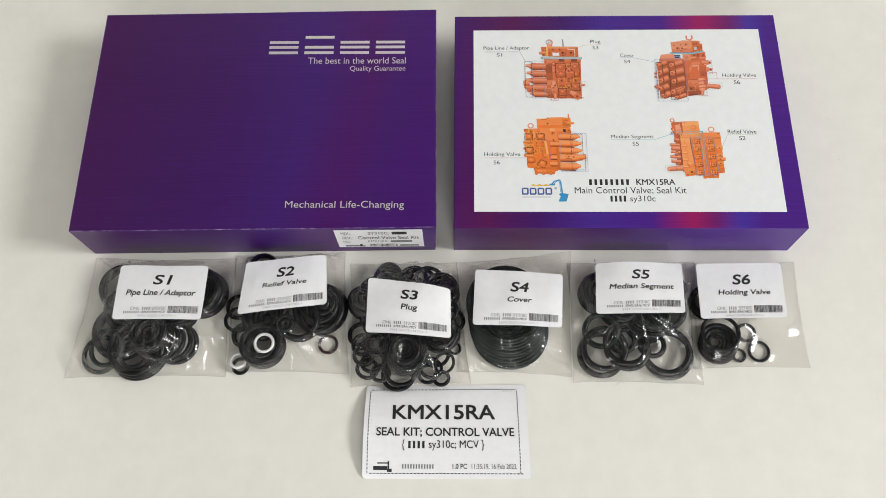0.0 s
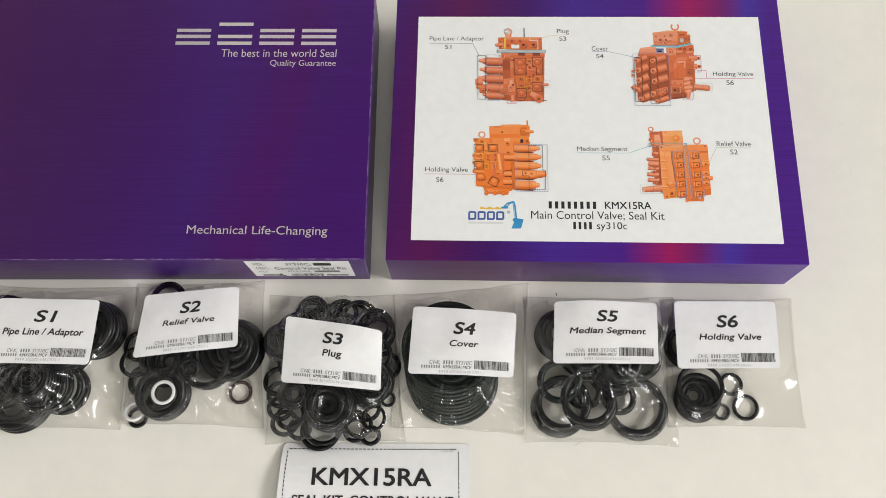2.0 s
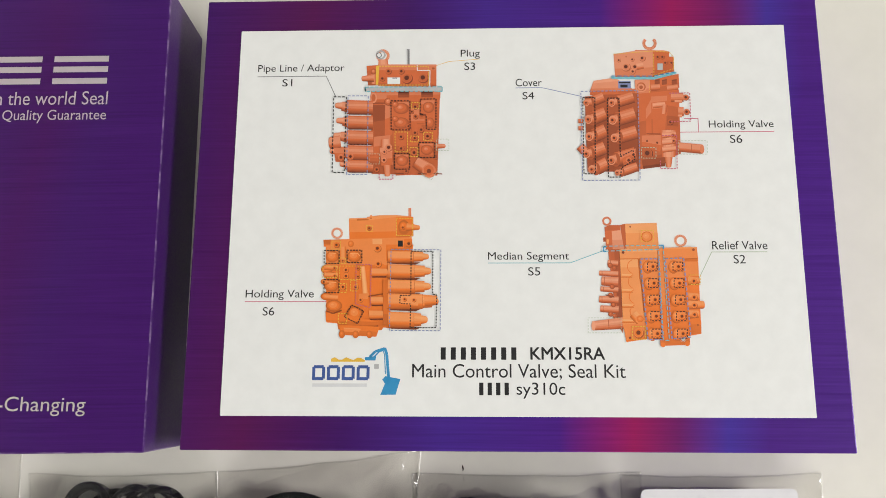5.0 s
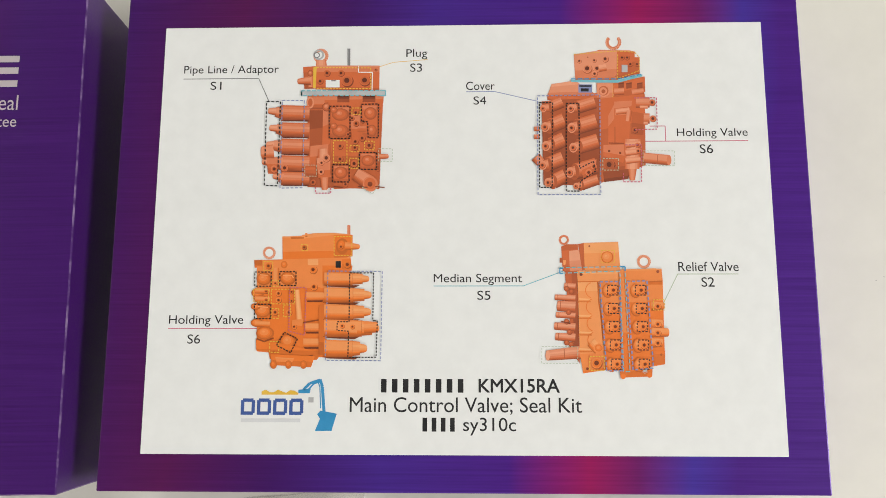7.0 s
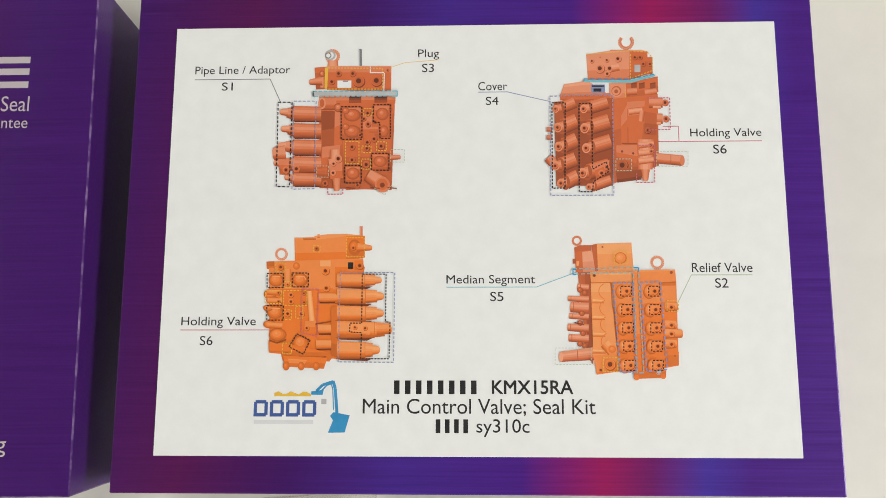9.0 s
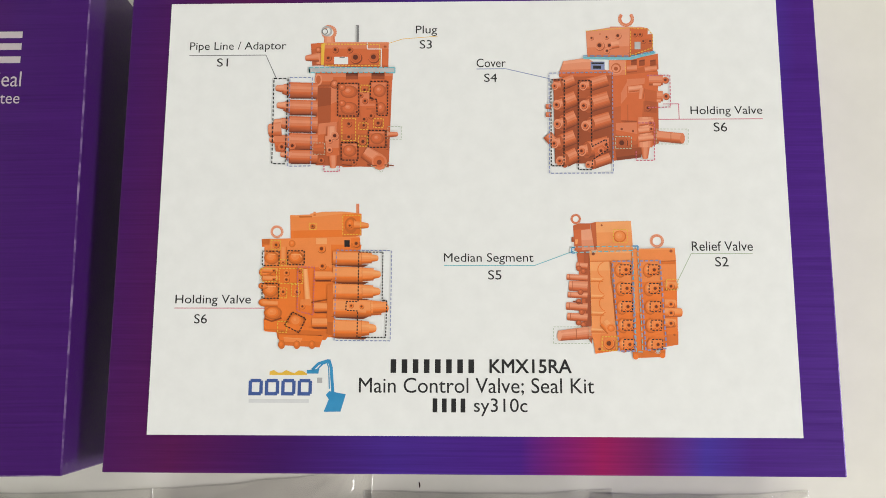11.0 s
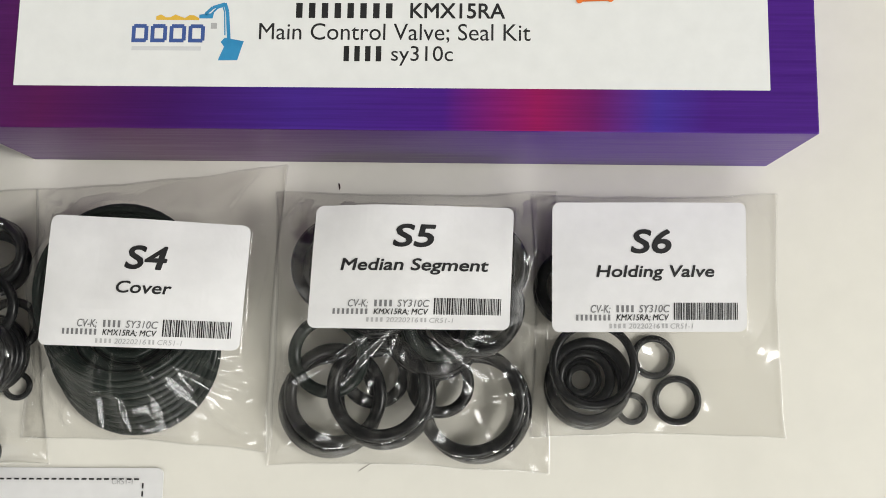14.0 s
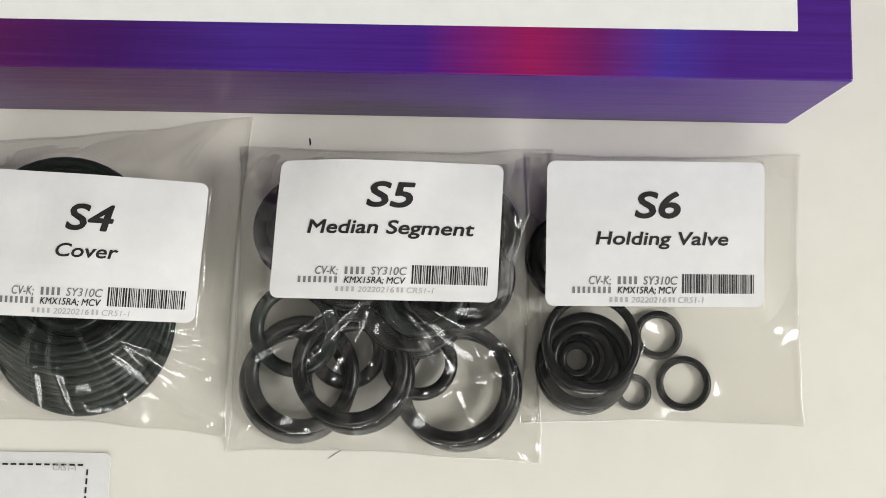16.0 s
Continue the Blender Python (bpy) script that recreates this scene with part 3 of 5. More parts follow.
def valve_one():
    p = Picture(crop((28.9, 143.5), (85.1, 142.8), (31.3, 84.1), (85.6, 83.8), 840, 870), LIFT)
    h = "m"
    # lifting eye, rod and top block
    p.hoop(400, 90, 32, 17, "m7")
    p.tube(402, 112, 402, 150, 26, 30, h, 3, 8, 0.1)
    p.hoop(388, 84, 24, 10, "pale")
    p.disc(378, 86, 15, "paper")
    p.hoop(378, 86, 14, 5, "grey")
    p.line([(548, 150), (548, 50)], 16, "grey")
    p.line([(543, 150), (543, 54)], 5, "pale")
    p.shade((305, 152), (380, 146), (380, 268), (312, 270), h, 5, 3)
    p.tube(350, 200, 350, 260, 16, 16, h)
    p.tube(345, 225, 282, 230, 24, 15, h, 1, 7, cap=0.5)
    p.dome(345, 186, 16, 18, h)
    p.shade((375, 146), (712, 144), (710, 282), (372, 272), h, 6, 4.2)
    p.rect(375, 143, 712, 150, "m7")
    for x, y, r in ((432, 184, 18), (507, 184, 18), (396, 228, 17), (538, 224, 33), (632, 222, 31), (692, 166, 8)):
        p.port(x, y, r, h, 5)
    p.rect(426, 222, 500, 262, "paper")
    p.line([(455, 226), (482, 226)], 6, "grey")
    p.poly([(360, 154), (378, 148), (372, 266), (358, 266)], "yellow")
    p.dashes([(378, 154), (664, 156), (666, 268), (372, 268)], "yellow", 5)
    p.line([(600, 146), (600, 180), (674, 180), (672, 276)], 5, "paper")
    # body
    p.shade((330, 300), (735, 290), (732, 345), (330, 350), h, 6.5, 5)
    for x0, x1 in ((488, 552), (622, 690)):
        p.shade((x0, 306), (x1, 306), (x1, 344), (x0, 344), h, 0, 2.4, 4)
    p.shade((330, 345), (730, 340), (712, 800), (330, 790), h, 4.6, 3.4)
    p.shade((400, 350), (450, 350), (450, 560), (408, 600), h, 6.2, 4.6)
    p.shade((338, 385), (412, 385), (408, 570), (344, 590), h, 2.0, 3.0)
    p.shade((345, 575), (440, 565), (440, 680), (342, 690), h, 6.4, 4.5)
    p.tube(330, 345, 420, 345, 36, 36, h, 2, 6)
    p.disc(344, 344, 20, "m7", 32)
    p.disc(344, 344, 12, "m4", 22)
    p.dome(432, 368, 26, 24, h)
    p.shade((440, 345), (712, 345), (712, 790), (470, 800), h, 5.2, 4.0)
    # pipe adaptors
    for y, r, x1, tip in ((400, 42, 185, 128), (490, 40, 186, 134), (578, 42, 178, 118), (668, 44, 180, 96), (745, 36, 184, 152)):
        p.tube(340, y + 4, 190, y, r, r, h, 1.0, 6.6)
        p.line([(192, y - r), (192, y + r)], 4, "m2")
        p.tube(196, y, tip + 30, y - 6, r * 0.80, r * 0.62, h, 1.5, 7.4)
        p.tube(tip + 34, y - 8, tip, y - 10, r * 0.5, r * 0.38, h, 2.0, 8.0, cap=0.6)
        p.line([(330, y + r), (200, y + r)], 6, "m0")
    p.tube(150, 606, 90, 612, 40, 34, h, 1.5, 7.5, cap=0.3)
    p.shade((110, 640), (178, 640), (172, 724), (120, 720), h, 6.5, 3.5)
    p.port(152, 696, 20, h, 6)
    p.port(207, 690, 20, h, 6)
    # covers on the face
    for x0, y0, x1, y1 in ((446, 364, 556, 536), (616, 354, 706, 532), (606, 610, 698, 698), (464, 674, 552, 764)):
        p.shade((x0 + 6, y0 + 6), (x1 - 6, y0 + 6), (x1 - 6, y1 - 6), (x0 + 6, y1 - 6), h, 5.6, 4.4)
    for x, y, rx, ry in ((505, 408, 46, 34), (505, 495, 46, 34), (664, 402, 34, 34), (672, 494, 26, 32), (652, 652, 36, 30), (508, 715, 36, 32), (470, 385, 20, 18), (470, 470, 20, 18)):
        p.dome(x, y, rx, ry, h, 3.4, 6.6)
    p.shade((560, 408), (612, 408), (600, 560), (566, 560), h, 6.6, 4.4)
    p.shade((596, 470), (640, 470), (640, 502), (596, 502), h, 6.2, 4)
    for x, y, r in ((586, 398, 16), (588, 456, 16), (584, 552, 16), (620, 534, 17), (566, 428, 13), (624, 442, 12), (503, 576, 17), (503, 644, 17), (582, 584, 15), (657, 572, 19), (578, 668, 20), (546, 514, 13), (706, 374, 10), (704, 696, 12), (532, 776, 14), (360, 766, 16)):
        p.port(x, y, r, h, 5)
    p.shade((310, 690), (372, 684), (378, 742), (316, 736), h, 5, 2.5)
    # relief cartridge in front, plug at the corner
    p.tube(412, 590, 420, 740, 24, 34, h, 3, 8, 0.1)
    p.shade((378, 640), (452, 636), (450, 740), (388, 744), h, 7, 4.5)
    p.tube(420, 740, 422, 800, 22, 16, h, 2, 7, 0.1, cap=0.4)
    for x, y, r in ((430, 638, 22), (405, 664, 14), (403, 712, 16)):
        p.port(x, y, r, h, 7)
    p.tube(585, 722, 664, 772, 34, 40, h, 2, 7.5)
    p.disc(664, 774, 40, "m6")
    p.disc(662, 772, 30, "m5")
    p.disc(663, 775, 13, "m1")
    p.shade((690, 620), (712, 622), (712, 700), (696, 700), h, 4, 2)
    p.tube(705, 632, 752, 630, 14, 12, h, 2, 7, cap=0.8)
    for x in (470, 600, 690):
        p.line([(x, 788), (x + 50, 792)], 6, "m1")
    # printed call-out frames
    p.dashes([(112, 340), (186, 340), (170, 784), (100, 782), (112, 340)], "ink", 6, 14, 8)
    p.dashes([(196, 334), (314, 334), (304, 794), (184, 796), (196, 334)], "slate", 5, 16, 9)
    for box in ((446, 364, 556, 536), (606, 610, 698, 698), (464, 674, 552, 764)):
        p.frame_of(*box, "ink", 6)
    p.dashes([(616, 354), (708, 352), (706, 532), (652, 532), (650, 448), (616, 446), (616, 354)], "ink", 6)
    for box in ((468, 548, 540, 664), (556, 572, 604, 606), (634, 550, 684, 596), (554, 640, 600, 692), (566, 374, 610, 408)):
        p.frame_of(*box, "yellow", 4.5)
    p.rect(298, 282, 744, 304, "pale")
    p.dashes([(298, 282), (744, 280), (744, 306), (298, 308), (298, 282)], "teal", 6, 20, 8)
    p.line([(298, 280), (298, 310)], 7, "teal")
    p.line([(716, 280), (744, 280), (744, 308), (716, 308)], 6, "teal")
    p.frame_of(708, 590, 780, 656, "green", 3)
    p.frame_of(316, 676, 378, 734, "green", 3)
    p.dashes([(620, 790), (676, 826), (716, 770)], "green", 3)
    p.dashes([(374, 790), (374, 822), (454, 822), (454, 790)], "pink", 6)
    p.place("valve_picture", leaf, "orange printed picture of a valve block")


def valve_two():
    p = Picture(crop((126.8, 146.5), (185.7, 145.7), (125.9, 83.6), (182.8, 83.3), 859, 887), LIFT)
    h = "m"
    # hook, top block
    p.hoop(466, 72, 32, 17, "m6", a0=-1.25 * math.pi, a1=0.25 * math.pi)
    p.hoop(463, 70, 34, 4, "m8", a0=-1.25 * math.pi, a1=0.25 * math.pi)
    p.rect(385, 112, 500, 124, "m5")
    p.shade((264, 136), (484, 118), (482, 268), (272, 270), h, 7.4, 6.0)
    p.shade((484, 118), (574, 120), (574, 238), (482, 268), h, 5.4, 4.2)
    p.shade((540, 150), (600, 150), (600, 236), (540, 246), h, 5.0, 3.4)
    p.poly([(264, 136), (484, 118), (574, 120), (540, 112), (384, 116)], "m8")
    for x, y, r in ((332, 208, 25), (382, 208, 20), (424, 158, 18), (368, 166, 12), (292, 170, 12), (370, 236, 15), (334, 150, 5), (320, 264, 5), (476, 248, 5)):
        p.port(x, y, r, h, 7)
    p.tube(392, 206, 430, 200, 22, 20, h, 3, 8)
    for x, y in ((510, 152), (536, 152), (552, 186), (586, 186)):
        p.port(x, y, 13, h, 5)
    p.rect(508, 190, 538, 228, "pale")
    p.dashes([(264, 136), (484, 118), (574, 124), (598, 152), (598, 220), (488, 260), (488, 130)], "yellow", 4)
    # shoulder, body
    p.shade((150, 290), (270, 272), (380, 345), (130, 350), h, 8.0, 6.0)
    p.shade((130, 340), (390, 335), (390, 380), (130, 372), h, 6.0, 4.0)
    p.shade((380, 285), (466, 280), (464, 365), (382, 365), h, 7.2, 6.0)
    p.disc(416, 322, 34, "m7")
    p.disc(416, 324, 25, "m4")
    p.disc(414, 326, 20, "m7")
    p.disc(415, 327, 10, "m3")
    p.dashes([(466, 282), (464, 366), (388, 366)], "yellow", 5)
    p.rect(288, 292, 358, 334, "slate")
    p.rect(292, 296, 354, 304, "ink")
    p.rect(300, 312, 340, 328, "ink")
    p.shade((464, 285), (625, 250), (628, 330), (466, 370), h, 5.4, 4.0)
    for x in (505, 545, 600):
        p.shade((x - 14, 285), (x + 14, 280), (x + 14, 310), (x - 14, 314), h, 1, 2.5, 4)
    p.tube(470, 330, 520, 326, 18, 18, h)
    p.tube(560, 335, 620, 326, 18, 16, h)
    p.shade((395, 365), (625, 340), (630, 700), (400, 790), h, 5.2, 3.4)
    p.shade((470, 380), (560, 375), (556, 420), (470, 436), h, 6.4, 5.0)
    p.shade((440, 450), (470, 395), (470, 590), (440, 600), h, 6.2, 4.4)
    p.shade((475, 430), (555, 424), (545, 590), (478, 590), h, 5.6, 4.8)
    p.tube(478, 432, 548, 424, 15, 15, h, 3, 8)
    p.tube(548, 425, 540, 480, 14, 12, h, 3, 7)
    p.line([(442, 590), (545, 592)], 6, "m2")
    p.shade((415, 600), (545, 596), (515, 690), (415, 655), h, 6.4, 5.0)
    p.disc(444, 630, 6, "m1")
    p.disc(500, 640, 6, "m1")
    p.port(444, 698, 30, h, 4)
    p.shade((410, 720), (560, 700), (540, 770), (420, 785), h, 3.0, 1.0)
    # side cartridges
    for y0, tip in ((384, 668), (466, 672)):
        p.tube(580, y0, 650, y0, 28, 26, h, 2, 7)
        p.port(tip - 6, y0, 17, h, 6)
        p.tube(600, y0 + 24, 640, y0 + 24, 8, 8, h, 4, 8)
    p.shade((560, 430), (620, 440), (618, 550), (556, 545), h, 4.4, 2.4)
    p.port(575, 524, 16, h, 4)
    p.tube(562, 570, 562, 720, 44, 36, h, 3, 8, 0.0)
    for y in (600, 640, 680):
        p.tube(528, y, 604, y - 8, 16, 14, h, 3, 8)
    p.port(588, 600, 14, h, 6)
    p.port(592, 630, 12, h, 6)
    p.tube(562, 720, 562, 772, 22, 14, h, 2, 7, 0.0, cap=0.4)
    p.tube(618, 664, 748, 676, 26, 26, h, 2, 7.2, cap=0.3)
    p.line([(690, 650), (690, 696)], 3, "m3")
    p.disc(748, 676, 12, "m6", 25)
    # two rows of barrels
    p.shade((100, 380), (400, 360), (396, 800), (110, 800), h, 2.8, 1.6)
    left = ((416, 108, 30, 206), (510, 118, 38, 216), (606, 122, 38, 216), (702, 106, 36, 210), (788, 134, 36, 222))
    right = ((416, 250, 34, 372), (514, 254, 40, 380), (614, 262, 38, 388), (738, 244, 40, 380), (806, 276, 26, 388))
    for row in (left, right):
        for y, x, r, x1 in row:
            p.tube(x1, y - 34, x + 26, y - 4, r, r, h, 0.6, 6.6)
            p.disc(x + 24, y - 3, r * 0.62, "m3", r)
            p.tube(x + 30, y - 4, x + 4, y, r * 0.72, r * 0.62, h, 2, 7)
            p.disc(x, y, r * 0.56, "m7", r * 0.66)
            p.port(x - 2, y, r * 0.42, h, 6)
    p.tube(70, 660, 95, 690, 26, 24, h, 2, 7)
    p.tube(62, 520, 90, 520, 12, 12, h, 2, 6)
    p.tube(62, 560, 90, 560, 12, 12, h, 2, 6)
    p.shade((300, 700), (380, 672), (376, 730), (312, 770), h, 6.5, 4.0)
    p.port(340, 738, 18, h, 6)
    p.port(366, 708, 16, h, 6)
    # call-outs
    p.poly([(250, 268), (488, 270), (612, 240), (612, 250), (490, 284), (250, 280)], "teal")
    p.dashes([(250, 264), (488, 264), (616, 238)], "sky", 5, 22, 10)
    p.dashes([(78, 352), (396, 346), (402, 846), (82, 848), (78, 352)], "slate", 5, 14, 8)
    p.dashes([(88, 386), (156, 386), (154, 812), (90, 812), (88, 386)], "ink", 6)
    p.dashes([(226, 390), (290, 390), (294, 718), (364, 682), (376, 730), (298, 782), (294, 830), (226, 830), (226, 390)], "ink", 6)
    p.dashes([(570, 362), (684, 360), (688, 520), (570, 524)], "pink", 5)
    p.dashes([(516, 740), (516, 784), (608, 784), (608, 600), (520, 600)], "pink", 5)
    p.frame_of(412, 668, 492, 726, "green", 4)
    p.frame_of(616, 630, 776, 704, "green", 3)
    p.place("valve_picture", leaf, "orange printed picture of a valve block")


def valve_three():
    p = Picture(crop((29.6, 78.2), (81.8, 77.9), (31.9, 24.8), (82.4, 24.9), 810, 840), LIFT)
    h = "v"
    p.hoop(156, 182, 28, 13, "m7")
    p.hoop(154, 179, 30, 3, "m9")
    p.line([(580, 92), (580, 30)], 16, "m6")
    p.line([(576, 90), (576, 32)], 4, "m8")
    # top block
    p.shade((226, 94), (500, 80), (500, 225), (228, 225), h, 6.0, 5.2)
    p.shade((500, 76), (600, 84), (600, 200), (500, 218), h, 5.0, 4.2)
    p.poly([(226, 92), (330, 92), (332, 84), (400, 74), (500, 72), (598, 82), (500, 84), (340, 104), (228, 100)], "v7")
    p.poly([(270, 96), (340, 96), (340, 104), (275, 106)], "v3")
    p.tube(348, 84, 360, 84, 10, 10, h)
    p.port(343, 152, 13, h, 4)
    p.dome(545, 146, 34, 44, h, 2.6, 6.2)
    p.tube(560, 144, 630, 148, 24, 14, h, 2, 7, cap=0.6)
    p.port(538, 148, 13, h, 5)
    p.frame_of(326, 136, 362, 170, "yellow", 4)
    p.frame_of(502, 92, 596, 196, "yellow", 4)
    # body
    p.shade((76, 222), (590, 205), (588, 285), (80, 262), h, 6.2, 5.4)
    p.shade((76, 222), (118, 220), (116, 262), (78, 262), h, 2.6, 4.0)
    p.shade((90, 255), (470, 250), (460, 738), (90, 705), h, 5.8, 4.6)
    p.shade((150, 700), (440, 710), (410, 750), (160, 745), h, 4.2, 3.4, 4)
    p.poly([(440, 250), (600, 250), (590, 300), (440, 350)], "v5")
    p.shade((362, 216), (418, 216), (418, 248), (362, 248), "v", 8, 8, 1)
    p.rect(510, 226, 538, 262, "ink")
    p.shade((544, 216), (592, 216), (592, 270), (544, 268), h, 5.5, 3.6)
    p.port(572, 244, 20, h, 5)
    p.dome(236, 246, 18, 20, h, 3.5, 6.5)
    p.port(152, 252, 17, h, 5)
    p.tube(190, 262, 190, 360, 18, 16, h, 3, 7, 0.1)
    p.shade((370, 268), (430, 262), (428, 400), (374, 400), h, 6.6, 5.0)
    for x, y, r in ((390, 272, 22), (394, 364, 20), (188, 346, 10), (188, 500, 17), (262, 500, 17), (182, 690, 14), (206, 400, 16), (206, 436, 16)):
        p.port(x, y, r, h, 6)
    for x, y, rx, ry in ((128, 322, 40, 34), (256, 320, 42, 36), (122, 492, 44, 36), (95, 398, 34, 26), (112, 430, 38, 20), (84, 470, 26, 18), (92, 556, 34, 22), (135, 610, 48, 34), (258, 655, 44, 42)):
        p.dome(x, y, rx, ry, h, 3.2, 7.2)
    for y in (385, 430, 560):
        p.tube(80, y, 160, y + 4, 15, 15, h, 2.5, 7)
    p.line([(232, 304), (278, 304), (286, 318)], 5, "v8")
    p.line([(108, 300), (148, 304)], 5, "v8")
    p.line([(96, 470), (150, 474)], 5, "v8")
    for x, y in ((140, 390), (140, 436), (276, 392), (276, 440)):
        p.port(x, y, 11, h, 5)
    for x, y in ((400, 414), (395, 580), (385, 660)):
        p.shade((x - 46, y + 12), (x + 46, y + 12), (x + 40, y + 32), (x - 40, y + 32), h, 1, 0, 3)
        p.tube(x - 46, y, x + 40, y, 24, 22, h, 3, 7.4, cap=0.5)
    p.line([(330, 556), (450, 536)], 7, "v1")
    p.tube(305, 380, 318, 540, 13, 16, h, 4, 9, 0.0)
    p.shade((280, 540), (340, 536), (326, 608), (276, 596), h, 6.5, 4.5)
    p.port(290, 576, 14, h, 6)
    p.shade((86, 640), (200, 660), (440, 710), (88, 700), h, 5.2, 4.4)
    p.line([(90, 640), (130, 654), (180, 636)], 8, "v1")
    p.line([(210, 730), (290, 750), (390, 726)], 7, "v1")
    p.shade((164, 720), (400, 730), (380, 788), (170, 776), h, 5.6, 3.6)
    p.shade((190, 735), (290, 742), (280, 762), (195, 758), h, 6.8, 5.4, 4)
    for x in (180, 260, 340):
        p.dome(x, 774, 18, 22, h, 3.0, 5.6)
    p.shade((420, 460), (470, 455), (460, 730), (420, 720), h, 4.4, 3.2)
    # five barrels
    for y, r, x1, tip in ((322, 36, 600, 690), (408, 42, 604, 700), (498, 42, 604, 698), (584, 46, 650, 740), (690, 46, 600, 676)):
        p.poly([(440, y + r - 4), (640, y + r - 2), (610, y + r + 12), (470, y + r + 6)], "v0")
        p.tube(450, y, x1, y + 2, r, r * 0.92, h, 1.8, 7.4)
        p.line([(x1, y - r * 0.9), (x1, y + r * 0.9)], 4, "v3")
        p.tube(x1, y, tip - 36, y, r * 0.86, r * 0.76, h, 2.2, 7.6)
        p.tube(tip - 38, y, tip - 14, y, r * 0.56, r * 0.46, h, 2.5, 8.0, cap=0.8)
    p.shade((528, 554), (628, 560), (624, 612), (528, 600), h, 7.4, 6.4)
    p.port(546, 572, 13, h, 6)
    p.port(600, 576, 13, h, 6)
    p.tube(660, 582, 736, 578, 30, 28, h, 2, 7)
    # call-outs
    for box in ((80, 286, 168, 362), (214, 284, 300, 358), (78, 458, 166, 534)):
        p.frame_of(*box, "ink", 6)
    p.dashes([(238, 606), (308, 640), (272, 712), (196, 674), (238, 606)], "ink", 6)
    for box in ((126, 230, 176, 278), (72, 378, 154, 446), (168, 378, 292, 456), (168, 480, 208, 532), (232, 462, 270, 524), (160, 654, 208, 710), (170, 330, 206, 362)):
        p.frame_of(*box, "yellow", 4.5)
    p.dashes([(266, 370), (354, 370), (346, 620), (262, 600), (266, 370)], "pink", 5)
    p.dashes([(586, 290), (712, 290), (708, 544), (732, 544), (726, 736), (576, 736), (580, 600), (518, 596), (520, 550), (582, 550), (586, 290)], "ink", 6)
    p.dashes([(470, 280), (758, 282), (750, 754), (456, 752), (470, 280)], "slate", 5, 14, 8)
    p.place("valve_picture", leaf, "bright orange printed picture of a valve block")


def valve_four():
    p = Picture(crop((129.6, 75.8), (178.6, 75.6), (128.7, 23.2), (176.3, 23.2), 780, 840), LIFT)
    h = "v"
    p.hoop(164, 80, 22, 12, "m6", 20)
    p.hoop(591, 198, 30, 14, "m7")
    p.hoop(588, 195, 33, 3, "m9")
    # top blocks
    p.shade((150, 118), (240, 104), (245, 250), (158, 250), "m", 5.6, 5.0)
    p.poly([(150, 116), (180, 104), (240, 104), (236, 130), (152, 140)], "m4")
    p.shade((192, 140), (262, 132), (270, 248), (196, 248), "m", 8.0, 7.0)
    p.poly([(240, 104), (270, 96), (276, 245), (262, 245)], "m4")
    p.shade((270, 96), (454, 90), (466, 246), (276, 248), h, 8.0, 6.6)
    p.poly([(318, 96), (454, 90), (455, 128), (322, 134)], "v8")
    p.dome(395, 174, 34, 32, h, 5, 8)
    p.hoop(396, 174, 30, 4, "v4")
    p.rect(142, 178, 158, 204, "m3")
    p.disc(300, 114, 5, "m2")
    p.shade((160, 190), (176, 190), (172, 216), (162, 216), h, 8, 8, 1)
    # left flank
    p.shade((168, 250), (236, 250), (250, 740), (215, 690), "m", 4.4, 3.4)
    p.shade((205, 260), (236, 256), (250, 720), (222, 690), "m", 2.8, 2.2)
    for y, w, r in ((330, 40, 18), (392, 90, 17), (438, 76, 30), (485, 84, 17), (545, 92, 22), (600, 86, 22)):
        p.tube(226, y + 4, 208 - w, y - 2, r, r * 0.9, "m", 2, 7.6, cap=0.2)
        p.line([(210 - w + 12, y - r * 0.9), (210 - w + 12, y + r * 0.9)], 3, "m3")
    for x, y in ((180, 345), (205, 360), (190, 470), (180, 520), (196, 575), (205, 640), (180, 630)):
        p.dome(x, y, 15, 15, "m", 2, 6)
    p.line([(150, 518), (200, 530)], 6, "m1")
    p.tube(258, 680, 72, 698, 34, 26, "m", 2.4, 7.6)
    p.disc(78, 698, 12, "m8", 26)
    p.line([(166, 664), (168, 718)], 4, "m3")
    # front plates
    p.shade((234, 250), (466, 246), (472, 310), (238, 310), h, 7.8, 6.4)
    p.shade((238, 308), (345, 306), (378, 700), (250, 700), h, 7.6, 6.6)
    p.shade((250, 690), (385, 680), (392, 772), (268, 790), h, 6.4, 5.4)
    for k in range(4):
        y = 352 + k * 88
        p.tube(246, y + 50, 306 + 3 * k, y + 52, 8, 6, h, 5, 9)
        p.line([(242, y + 62), (308 + 3 * k, y + 62)], 5, "v4")
        p.hoop(322 + 4 * k, y, 42, 4, "v5", 12, 0.6 * math.pi, 1.4 * math.pi)
    p.line([(345, 308), (352, 420), (362, 480), (374, 620)], 7, "v3")
    p.line([(238, 308), (345, 306)], 4, "v4")
    p.shade((350, 305), (470, 302), (478, 775), (392, 775), h, 5.8, 5.0)
    p.shade((455, 246), (505, 244), (532, 776), (470, 776), h, 6.0, 5.2)
    p.shade((470, 240), (684, 236), (690, 300), (500, 305), h, 6.6, 5.6)
    p.shade((495, 300), (690, 296), (702, 742), (520, 775), h, 5.8, 4.8)
    p.shade((462, 770), (636, 764), (634, 805), (466, 812), h, 5.0, 3.4)
    p.poly([(560, 238), (650, 234), (680, 240)], "v8")
    p.disc(596, 774, 16, "pale")
    p.hoop(596, 772, 14, 4, "v4")
